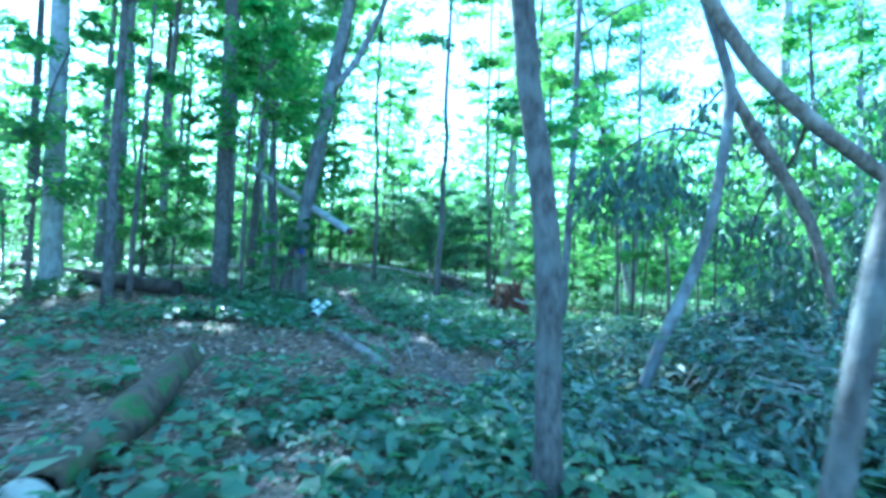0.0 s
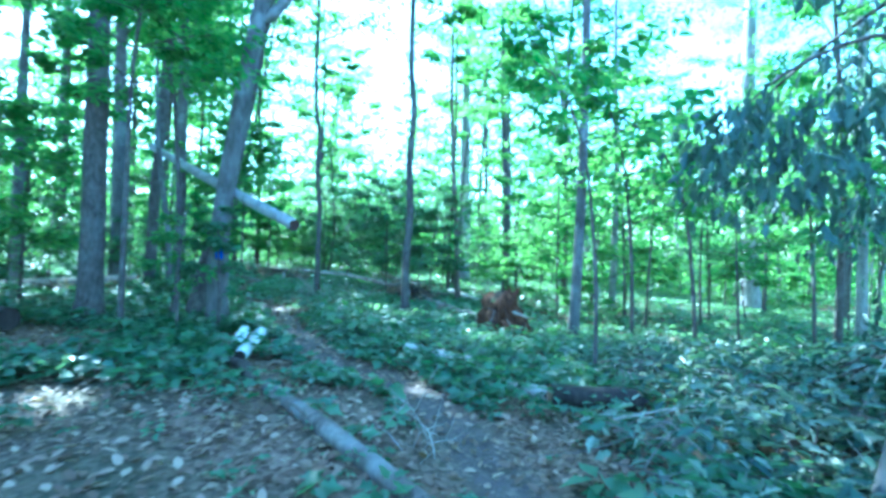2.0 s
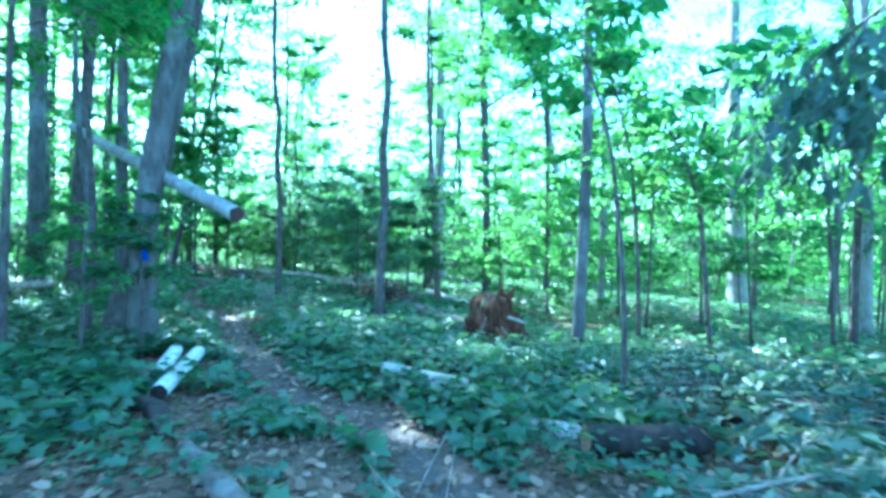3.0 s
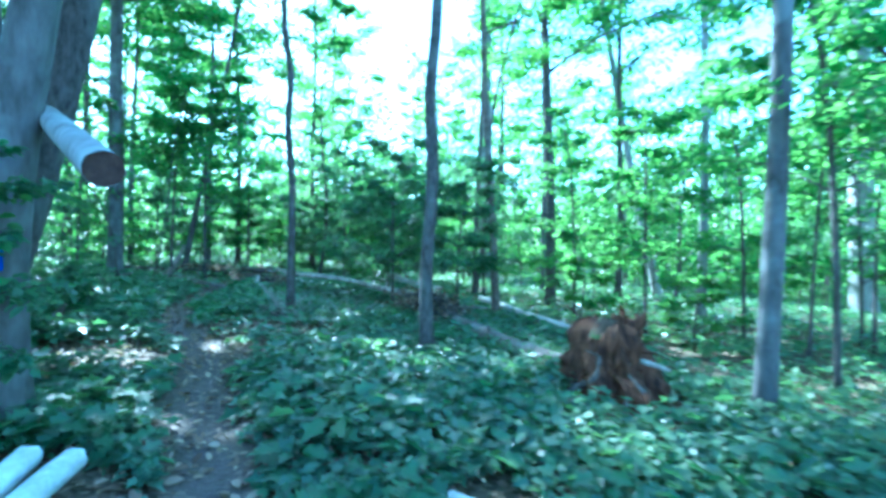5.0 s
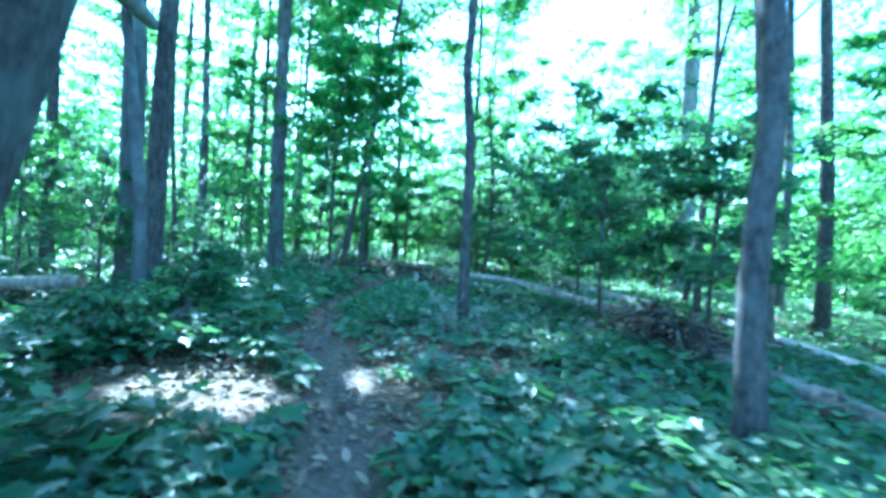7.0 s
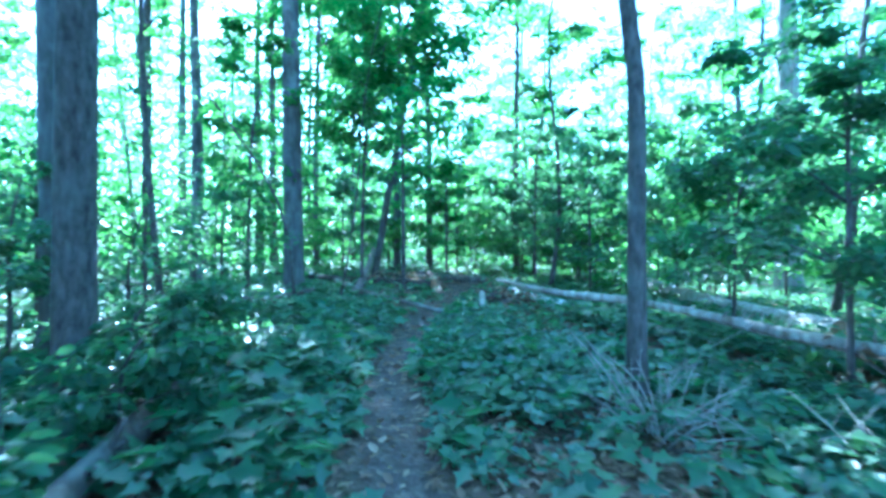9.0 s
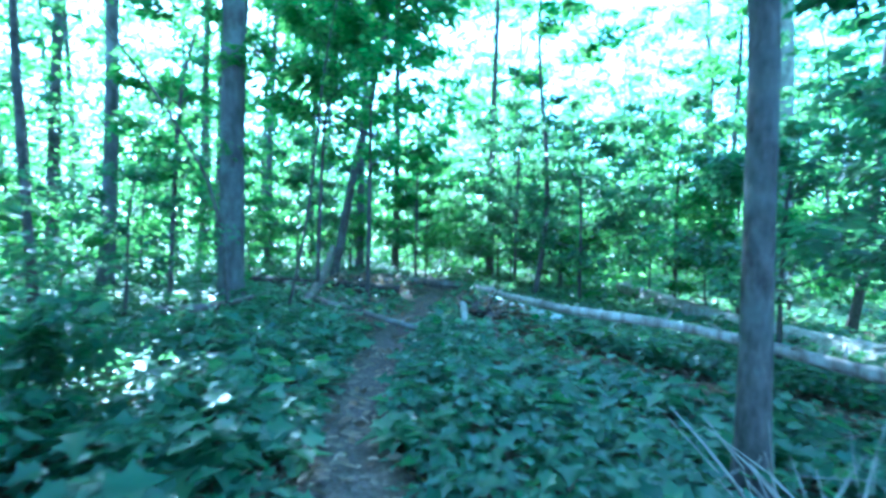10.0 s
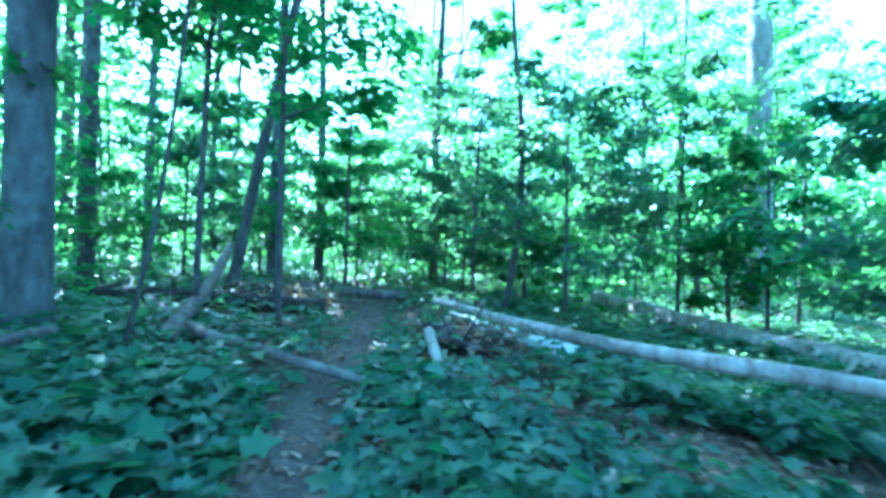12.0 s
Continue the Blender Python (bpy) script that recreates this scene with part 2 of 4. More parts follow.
def build_ground():
    def axis(mid, n):
        s = np.linspace(-1, 1, n)
        return mid + 13 * s + 600 * np.sign(s) * np.abs(s) ** 9
    xs, ys = axis(-2.5, 261), axis(5.0, 261)
    verts = [(x, y, ground_z(x, y)) for y in ys for x in xs]
    n = len(xs)
    me = bpy.data.meshes.new("ground")
    me.from_pydata(verts, [], [(j * n + i, j * n + i + 1, (j + 1) * n + i + 1, (j + 1) * n + i) for j in range(n - 1) for i in range(n - 1)])
    me.polygons.foreach_set("use_smooth", [True] * len(me.polygons))
    a = me.attributes.new("trodden", "FLOAT", "POINT")
    vals = []
    for x, y, z in verts:
        d = trail_dist(x, y) if abs(x + 3) < 20 and abs(y - 6) < 20 else 9
        edge = (0.24 if y < 7 else 0.17) + 0.08 * noise.noise((x * 1.5, y * 1.5, 0))
        fade = 1.0 if y > 0.5 else max(0.0, 1 + (y - 0.5) * 0.6)
        vals.append(fade * max(0.0, min(1.0, (edge + 0.1 - d) / 0.2)))
    a.data.foreach_set("value", vals)
    ob = put("ground", me, FLOOR)
    tagged(ob, "forest floor of leaf litter and trodden brown earth", "ground", kind="structure")


build_ground()

# ---------------------------------------------------------------- trees
RNG = np.random.RandomState(11)
# floor spots to keep sunlit: gaps are cut through the crowns for them
SUN_SPOTS = [(-8.7, 6.3, 0.9), (-7.3, 6.1, 0.5), (-4.15, 5.0, 0.75), (-3.75, 6.35, 0.5), (-1.5, 0.1, 0.55), (0.75, 2.5, 0.28), (-5.6, 4.2, 0.4), (-7.8, 7.3, 0.6), (-6.2, 5.3, 0.35), (-10.7, 13.7, 0.5), (-12.3, 11.4, 0.6)]
SHADE = Vector((-SUN_DIR.x / SUN_DIR.z, -SUN_DIR.y / SUN_DIR.z))


def ahead(x, y):
    """True on the side of the woods that the trail leads into."""
    return -0.62 < math.atan2(-(x - 7), y + 7) < 1.6


def sunlit(p):
    """True where a leaf at p would shade a chosen sun spot and is left out."""
    gx, gy = p[:, 0] + SHADE.x * p[:, 2], p[:, 1] + SHADE.y * p[:, 2]
    hit = np.zeros(len(p), bool)
    ragged = 0.35 + 1.05 * np.mod(np.abs(np.sin(p @ np.array([12.99, 78.23, 37.72]))) * 437.58, 1.0)
    for x, y, r in SUN_SPOTS:
        hit |= (gx - x) ** 2 + (gy - y) ** 2 < r * r * ragged
    return hit


def spray(rs, start, end, count, size, spread=0.35):
    """Leaves set out flat on both sides of a twig."""
    t = rs.uniform(0.05, 1.05, count)
    start, end = np.asarray(start), np.asarray(end)
    axis = end - start
    ln = np.linalg.norm(axis) + 1e-9
    ax = axis / ln
    sd = np.cross(ax, (0, 0, 1.0))
    sd /= np.linalg.norm(sd) + 1e-9
    off = rs.normal(0, 1, (count, 1)) * spread * ln * 0.5 * (1.1 - t[:, None] * 0.6)
    pos = start + axis * t[:, None] + sd * off + rs.normal(0, 0.11 * ln + 0.02, (count, 3))
    along = ax * rs.uniform(0.2, 0.9, (count, 1)) + sd * np.sign(off) * rs.uniform(0.5, 1, (count, 1)) + rs.normal(0, 0.25, (count, 3))
    along[:, 2] -= 0.25
    nor = np.array([0, 0, 1.0]) + rs.normal(0, 0.55, (count, 3))
    return pos, along, nor, size * rs.uniform(0.6, 1.25, count)


def crown_parts(rs, stem, low, high, limbs, reach, sprays, per, size, sides=5, twigs=True):
    """Limbs and leaves of a crown on a stem (rows of x, y, z, r in the tree's own space)."""
    wood, P = Sheet(), []
    for i in range(limbs):
        z = low + (high - low) * (i + rs.uniform(0, 0.9)) / limbs
        j = min(len(stem) - 1, int(np.searchsorted(stem[:, 2], z)))
        o, r0 = stem[j, :3], stem[j, 3]
        a = i * 2.4 + rs.uniform(-0.5, 0.5)
        ln = reach * rs.uniform(0.6, 1.1) * (1.0 - 0.45 * (z - low) / max(0.1, high - low))
        rise = rs.uniform(0.1, 0.75)
        mid = o + ln * 0.5 * np.array([math.cos(a), math.sin(a), rise * 1.1])
        a2 = a + rs.uniform(-0.5, 0.5)
        end = mid + ln * 0.55 * np.array([math.cos(a2), math.sin(a2), rise * 0.4])
        rl = min(r0 * 0.45, 0.012 * ln + 0.008)
        tube(wood, [(*o, rl), (*mid, rl * 0.6), (*end, rl * 0.15)], sides, 0.08, int(rs.randint(9999)), step=ln / 4)
        for k in range(sprays):
            t = rs.uniform(0.25, 1.0)
            s = o + (mid - o) * t * 2 if t < 0.5 else mid + (end - mid) * (t * 2 - 1)
            b_ = a2 + rs.uniform(-1.5, 1.5)
            tw = ln * rs.uniform(0.22, 0.42)
            e = s + tw * np.array([math.cos(b_), math.sin(b_), rs.uniform(-0.25, 0.3)])
            if twigs and tw > 0.25:
                tube(wood, [(*s, rl * 0.3), (*e, 0.002)], 3, 0, 0, caps=False, step=tw)
            P.append(spray(rs, s, e, per, size))
    return wood, [np.concatenate([p[q] for p in P]) for q in range(4)]


def tree(x, y, r, top=(0, 0), height=17.0, bend=0.1, mat=None, label="", seed=1, low=6.0, limbs=16, reach=3.0, sprays=9, per=38,
         size=0.14, path=None, flare=0.5, leaf=None, sides=12, name="tree", group="forest trees", shape="simple", fork=None, twigs=True):
    """A tall forest tree: a swept trunk with a root flare, limbs and a leafy crown high up."""
    rs = np.random.RandomState(seed)
    z0 = ground_z(x, y) - 0.06
    ob = thing(name, x, y, z0, label or "slender forest tree with grey bark", "tree", group)
    if path is None:
        k = 7
        path = []
        for i in range(k):
            t = i / (k - 1)
            w = bend * math.sin(t * 7 + seed) * (0.3 + t) if 0 < i else 0
            path.append((top[0] * t + w, top[1] * t + bend * 0.6 * math.sin(t * 5 + seed * 2) * t, height * t, r * (1 - 0.72 * t)))
    sh = Sheet()
    stem = tube(sh, path, sides, 0.07, seed, step=0.4, flare=flare)
    if fork:
        tube(sh, fork, sides - 3, 0.07, seed + 1, step=0.4)
    part("trunk", sh, mat or BARK_GREY, ob)
    if limbs:
        wood, (p, al, no, si) = crown_parts(rs, stem, low, stem[-1, 2] - 0.2, limbs, reach, sprays, per, size, 5 if twigs else 4, twigs)
        tagged(part("branchwork", wood, mat or BARK_GREY, ob), kind="stuff")
        keep = ~sunlit(p + np.array([x, y, z0]))
        put("crown", leaves_mesh("crown", p[keep], al[keep], no[keep], si[keep], shape), leaf or LEAF_CANOPY, ob)
    return ob

G_TALL, G_UNDER = "forest trees", "understory saplings"

# the tall trees beside the trail
blazed = tree(-2.87, 3.48, 0.15, seed=3, label="grey tree trunk with a painted blue trail blaze", mat=BARK_GREY, low=6.5,
              path=[(0, 0, 0, 0.16), (0, 0, 1.1, 0.148), (0.05, 0.08, 2.3, 0.14), (0.33, 0.38, 4.9, 0.13), (0.7, 1.0, 9, 0.11), (1.2, 1.6, 16, 0.03)],
              fork=[(0.36, 0.42, 5.0, 0.09), (0.75, 0.8, 5.7, 0.085), (1.3, 1.5, 8.0, 0.06), (1.8, 2.2, 12, 0.02)])


def paint_blaze(ob, x, y, z, r, w, h, toward):
    sh, n = Sheet(), 7
    a0 = math.atan2(toward[1], toward[0])
    v = [(x + (r + 0.006) * math.cos(a0 + (i / (n - 1) - 0.5) * w / r), y + (r + 0.006) * math.sin(a0 + (i / (n - 1) - 0.5) * w / r), z + k * h + 0.008 * math.sin(i * 2.3 + k))
         for k in (0, 1) for i in range(n)]
    sh.add(v, [(i, i + 1, n + i + 1, n + i) for i in range(n - 1)])
    part("trail_blaze", sh, BLUE_PAINT, ob, "rectangle of bright blue paint")


paint_blaze(blazed, 0.0, 0.0, 1.18, 0.158, 0.10, 0.16, (1.0, -0.9))
tree(-3.45, 3.55, 0.125, seed=4, label="leaning dark grey tree beside the blazed trunk", mat=BARK_DARK, low=7,
     path=[(0, 0, 0, 0.15), (0.09, 0.16, 0.9, 0.138), (0.15, 0.28, 1.44, 0.135), (0.24, 0.48, 2.35, 0.13), (0.5, 0.84, 4.8, 0.12), (0.89, 1.47, 9, 0.09), (1.4, 2.3, 15, 0.03)])
tree(-3.62, 3.3, 0.05, seed=94, label="thin dark stem beside the leaning twin trunks", mat=BARK_DARK, low=3.4, limbs=8, reach=1.2, per=22, flare=0.3,
     path=[(0, 0, 0, 0.055), (0.03, 0.1, 0.8, 0.045), (0.02, 0.12, 1.8, 0.04), (-0.2, 0.2, 3.4, 0.03), (-0.5, 0.3, 6.0, 0.01)])
tree(-1.19, 7.0, 0.08, seed=5, mat=BARK_DARK, label="thin dark crooked tree trunk beside the fallen log", low=6, reach=2.0, limbs=10,
     path=[(0, 0, 0, 0.095), (-0.02, 0.02, 1.2, 0.08), (0.06, 0.05, 2.4, 0.077), (0.0, 0.1, 3.4, 0.075), (0.1, 0.1, 4.6, 0.07), (-0.02, 0.2, 6.2, 0.065), (0.1, 0.4, 13, 0.02)])
# limbs and reach are raised so that this crown shades the floor
tree(-4.6, 8.8, 0.095, seed=6, mat=BARK_DARK, label="thin dark tree with a kinked trunk beside the trail", low=6.5, reach=2.8, limbs=18,
     path=[(0, 0, 0, 0.08), (0.02, 0.0, 1.4, 0.068), (0.03, 0.02, 2.6, 0.066), (-0.06, 0.02, 3.6, 0.064), (0.03, 0.0, 4.5, 0.062), (-0.12, 0.0, 6.2, 0.055), (0.0, 0.2, 13, 0.02)])
tree(2.31, 6.6, 0.1, (0.5, 0.3), seed=7, mat=BARK_GREY, label="pale grey smooth-barked tree with a flared base", low=6.5)
tree(-4.2, 21.6, 0.33, (0.3, 0), 22, seed=8, mat=BARK_PALE, label="tall thick pale grey forest tree", low=9, limbs=18, reach=3.6)
tree(8.6, 20.3, 0.36, (-0.2, 0), 22, seed=9, mat=BARK_PALE, label="tall thick pale grey forest tree", low=9, limbs=18, reach=3.6)
# crown made extra wide and dense to keep sun off the floor
tree(-11.2, 10.3, 0.19, (0.2, 0.1), 19, 0.04, seed=10, mat=BARK_GREY, label="straight thick grey tree trunk beside the trail", low=7, limbs=34, reach=4.2, sprays=12, per=40, size=0.17)
tree(-7.4, 6.0, 0.13, (0.9, 0.4), 16, seed=11, mat=BARK_DARK, label="dark tree trunk with a log leaning against it", low=6)
tree(-6.05, 5.4, 0.055, seed=12, mat=BARK_GREY, label="slim grey sapling with a bowed stem", low=5, limbs=7, reach=1.5, per=16,
     path=[(0, 0, 0, 0.06), (-0.05, 0, 1.5, 0.055), (-0.2, -0.05, 2.6, 0.05), (-0.3, -0.1, 4, 0.04), (-0.5, 0, 8, 0.01)])
tree(-4.5, 2.65, 0.18, (-0.1, 0.3), 19, 0.05, seed=13, mat=BARK_DARK, label="straight dark-barked forest tree", low=6.5)
tree(-8.9, 6.3, 0.17, (0.5, 0), 18, seed=14, mat=BARK_GREY, label="grey forest tree trunk", low=7)
tree(-6.5, 0.3, 0.2, (0.4, 0), 19, 0.08, seed=15, mat=BARK_PALE, label="pale grey forest tree", low=8)
tree(-3.7, -0.1, 0.085, (0.1, 0.2), 12, seed=16, mat=BARK_DARK, label="thin dark young tree", low=5, limbs=9, reach=1.8)
tree(-4.5, 0.7, 0.05, (0.3, 0.3), 9, seed=17, mat=BARK_DARK, label="slim dark sapling with few leaves", low=3.5, limbs=8, reach=1.3, per=16)
tree(4.2, -1.8, 0.078, seed=18, mat=BARK_DARK, label="smooth grey-brown young tree with a bowed trunk", low=5.5, limbs=9, reach=2.0,
     path=[(0, 0, -0.05, 0.085), (-0.03, 0, 1.0, 0.078), (-0.05, -0.01, 1.6, 0.077), (-0.14, 0.0, 2.3, 0.075), (-0.26, -0.02, 3.2, 0.073), (-0.3, 0.1, 5, 0.07), (-0.1, 0.3, 12, 0.02)])
tree(3.1, 14.9, 0.12, (0.2, 0), 16, seed=19, mat=BARK_PALE, label="slender pale forest tree")
tree(-0.6, 14.9, 0.14, (-0.2, 0), 17, seed=20, mat=BARK_DARK, label="slender dark forest tree with a peeling base")
tree(-1.28, 11.2, 0.085, (-0.5, 0), 14, seed=21, mat=BARK_LOG, label="slender reddish-brown forest tree", limbs=9, reach=1.8)
tree(2.6, 19.9, 0.17, (-3.2, 0), 17, seed=22, mat=BARK_PALE, label="pale leaning forest tree")
tree(-12.1, 20.2, 0.13, (0.3, 0), 17, seed=23, mat=BARK_DARK, label="straight dark forest tree")
# larger crown here too, added for its shade
tree(-12.9, 13.9, 0.1, (2.6, 1.2), 14, seed=24, mat=BARK_DARK, label="dark leaning tree at the trail bend", limbs=24, low=7, reach=3.6, sprays=12)
tree(-14.8, 18.5, 0.125, (0.1, 0), 16, seed=25, mat=BARK_DARK, label="straight dark forest tree at the trail bend")
tree(-16.4, 29.2, 0.2, (-0.4, 0.3), 16, seed=26, mat=BARK_GREY, label="forked grey forest tree",
     fork=[(-0.2, 0.1, 7.0, 0.11), (0.9, 0.0, 9.0, 0.09), (1.8, 0, 12, 0.03)])
tree(-22.9, 16.5, 0.2, (0.2, 0.2), 18, seed=27, mat=BARK_DARK, label="slender dark forest tree")
tree(-20.8, 12.4, 0.16, (0.2, 0.2), 17, seed=28, mat=BARK_GREY, label="slender grey forest tree")
tree(-20.2, 15.5, 0.16, (0.1, 0.2), 17, seed=29, mat=BARK_DARK, label="slender grey forest tree")
tree(-2.6, 14.2, 0.07, (0.3, 0.2), 13, seed=30, mat=BARK_DARK, label="slim dark young tree", limbs=9, reach=1.8)
tree(9.2, 12.8, 0.13, (0.0, 0.2), 17, seed=31, mat=BARK_PALE, label="slender pale forest tree")
tree(-8.6, 15.6, 0.06, (0.6, 0.2), 10, 0.3, seed=32, mat=BARK_DARK, label="crooked slim dark young tree", low=4, limbs=10, reach=1.7)
tree(-3.3, 16.8, 0.08, (1.5, 0.4), 12, 0.25, seed=33, mat=BARK_DARK, label="slim dark crooked young tree", low=5, limbs=9, reach=1.8)
tree(-10.9, 7.9, 0.05, (0.5, -0.6), 9, 0.15, seed=34, mat=BARK_DARK, label="slim dark bowed sapling", low=3.5, limbs=8, reach=1.4, per=18)
tree(-10.2, 9.65, 0.03, seed=35, mat=BARK_DARK, label="thin dark bowed sapling", low=2.6, limbs=8, reach=1.1, per=24, size=0.1, flare=0.2,
     path=[(0, 0, 0, 0.03), (-0.12, -0.08, 1.4, 0.026), (-0.5, -0.3, 2.4, 0.02), (-1.5, -0.9, 4.0, 0.012), (-2.6, -1.6, 5.5, 0.005)])
tree(-10.0, 10.35, 0.02, (0.9, 0.7), 6.5, 0.12, seed=95, mat=BARK_DARK, label="thin dark leaning sapling by the thick trunk", low=2.6, limbs=9, reach=1.2, per=24, size=0.11)


# saplings that arch over the trail, with broad bright leaves
def sapling(x, y, r, path, low, limbs, reach, per, size, seed, mat=None, leaf=None, label="", sprays=5, shape="ovate", twigs=True):
    return tree(x, y, r, path=path, low=low, limbs=limbs, reach=reach, sprays=sprays, per=per, size=size, seed=seed, mat=mat or BARK_DARK, sides=8,
                leaf=leaf or LEAF_UNDER, label=label or "thin arching sapling with broad bright green leaves", name="sapling", group=G_UNDER, shape=shape, flare=0.15, twigs=twigs)


def arching(x, y, ht, dx, dy, low, limbs, reach, seed, leaf=None, size=0.125, per=22, label="", sprays=8):
    r = 0.014 + 0.005 * ht
    return sapling(x, y, r, [(0, 0, 0, r), (dx * 0.05, dy * 0.05 + 0.03, ht * 0.35, r * 0.85), (dx * 0.3, dy * 0.3, ht * 0.7, r * 0.6), (dx, dy, ht, 0.005)],
                   low, limbs, reach, per, size, seed, leaf=leaf, label=label, sprays=sprays)


arching(-2.75, 2.6, 2.0, -0.2, 0.4, 0.6, 10, 0.6, 49, None, 0.085, 14, "small leafy sapling before the twin trunks", 5)
arching(-2.5, 3.1, 1.9, -0.1, 0.1, 0.6, 14, 0.5, 58, LEAF_DARK, 0.085, 16, "small leafy sapling before the twin trunks", 5)
DENSE = "dense dark green young tree behind the fallen log"
sapling(2.75, 4.0, 0.03, [(0, 0, 0, 0.03), (0.0, 0.03, 1.2, 0.026), (-0.06, 0.1, 2.2, 0.022), (-0.2, 0.2, 3.2, 0.018), (-0.6, 0.3, 4.2, 0.012), (-1.3, 0.5, 4.7, 0.005)],
        2.9, 12, 1.5, 12, 0.16, 41, sprays=6)
sapling(4.6, 8.2, 0.045, [(0, 0, 0, 0.045), (-0.1, 0.0, 1.8, 0.04), (-0.3, 0.0, 3.2, 0.03), (-0.8, 0.1, 4.3, 0.02), (-1.6, 0.3, 5.0, 0.008)], 2.4, 14, 1.7, 13, 0.16, 42, sprays=7)
arching(3.4, 8.0, 5.6, -0.8, -0.6, 2.2, 16, 1.8, 50)
arching(-10.2, 12.2, 5.6, 0.9, -0.6, 2.2, 22, 1.9, 43, None, 0.14, 24, "", 10)
arching(-10.9, 11.7, 5.0, 1.2, -0.3, 2.3, 16, 1.6, 44)
arching(-11.6, 9.6, 4.8, 0.5, 0.4, 1.4, 16, 1.5, 52)
arching(-12.2, 16.2, 5.5, 0.4, 0.0, 1.2, 16, 1.7, 53)
arching(-9.6, 16.8, 5.0, 0.4, 0.0, 0.8, 16, 1.6, 54, LEAF_DARK)
arching(-6.2, 1.9, 5.2, 1.0, -0.4, 1.8, 16, 1.7, 45)
arching(-3.4, 2.3, 5.6, 0.9, -0.2, 3.0, 16, 1.5, 55)
arching(-5.2, -0.6, 5.0, 0.9, 0.4, 1.4, 16, 1.6, 56)
arching(-6.9, 3.1, 4.2, 0.5, 0.4, 0.6, 16, 1.5, 57)
arching(-3.3, 10.4, 3.3, 0.0, 0.2, 0.5, 22, 1.4, 46, LEAF_DARK, 0.105, 26, DENSE)
arching(-1.9, 10.4, 2.9, 0.3, 0.2, 0.5, 20, 1.3, 60, LEAF_DARK, 0.105, 26, DENSE)
arching(-4.4, 12.4, 2.8, 0.2, 0.3, 0.5, 20, 1.4, 61, LEAF_DARK, 0.105, 26, DENSE)
arching(-4.9, 15.9, 3.2, 0.0, 0.2, 0.5, 22, 1.6, 47, LEAF_UNDER, 0.11, 24, DENSE)
arching(-7.6, 15.6, 3.6, 0.0, 0.2, 0.5, 22, 1.7, 62, LEAF_DARK, 0.11, 24, DENSE)
arching(-2.4, 14.4, 3.8, 0.3, 0.0, 0.6, 22, 1.8, 63, LEAF_DARK, 0.11, 24, DENSE)
# the last four are added to cover sunlit floor past the bend
for k, (x, y, ht) in enumerate(((-9.0, 18.4, 4.6), (-11.2, 19.0, 5.0), (-13.6, 18.6, 4.4), (-15.4, 17.0, 4.8), (-6.0, 16.6, 4.4), (-12.9, 16.3, 3.0), (-10.3, 18.0, 2.6), (-15.0, 14.6, 3.4), (-12.2, 20.6, 3.2), (-13.9, 20.2, 2.6), (-15.6, 22.4, 3.6), (-10.6, 22.0, 3.4))):
    arching(x, y, ht, 0.2, 0.1, 0.4, 20, 1.7, 700 + k, (LEAF_DARK, LEAF_UNDER)[k % 3 == 2], 0.115, 32, "dense dark green young tree at the trail bend")
arching(1.6, 11.3, 4.4, 0.0, 0.2, 0.8, 15, 1.5, 48)
arching(0.2, 12.6, 4.8, -0.3, 0.2, 0.8, 16, 1.6, 64)
arching(3.4, 12.0, 5.2, -0.4, 0.2, 1.2, 16, 1.7, 65)
arching(5.8, 13.4, 5.0, -0.4, 0.2, 1.2, 16, 1.7, 66)
arching(7.0, 9.4, 5.6, -0.6, 0.2, 2.0, 16, 1.8, 67)
for k, (x, y, ht) in enumerate(((-7.9, 7.1, 0.8), (-8.6, 6.7, 1.4), (-7.4, 6.3, 0.8), (-8.8, 5.9, 1.7), (-9.6, 7.2, 1.8), (-5.6, 5.0, 0.6), (-6.6, 6.0, 0.7),
                                (-9.6, 5.2, 2.2), (-10.4, 6.4, 2.4), (-8.2, 3.6, 1.8), (-6.6, 2.2, 1.3), (-7.2, 0.2, 1.8), (-10.6, 8.6, 2.0))):
    arching(x, y, ht, 0.2, 0.1, ht * 0.2, 12, 0.35 + 0.3 * ht, 300 + k, (LEAF_DARK, LEAF_LOW)[k % 2], 0.085, 20, "leafy green bush in the undergrowth", 6)


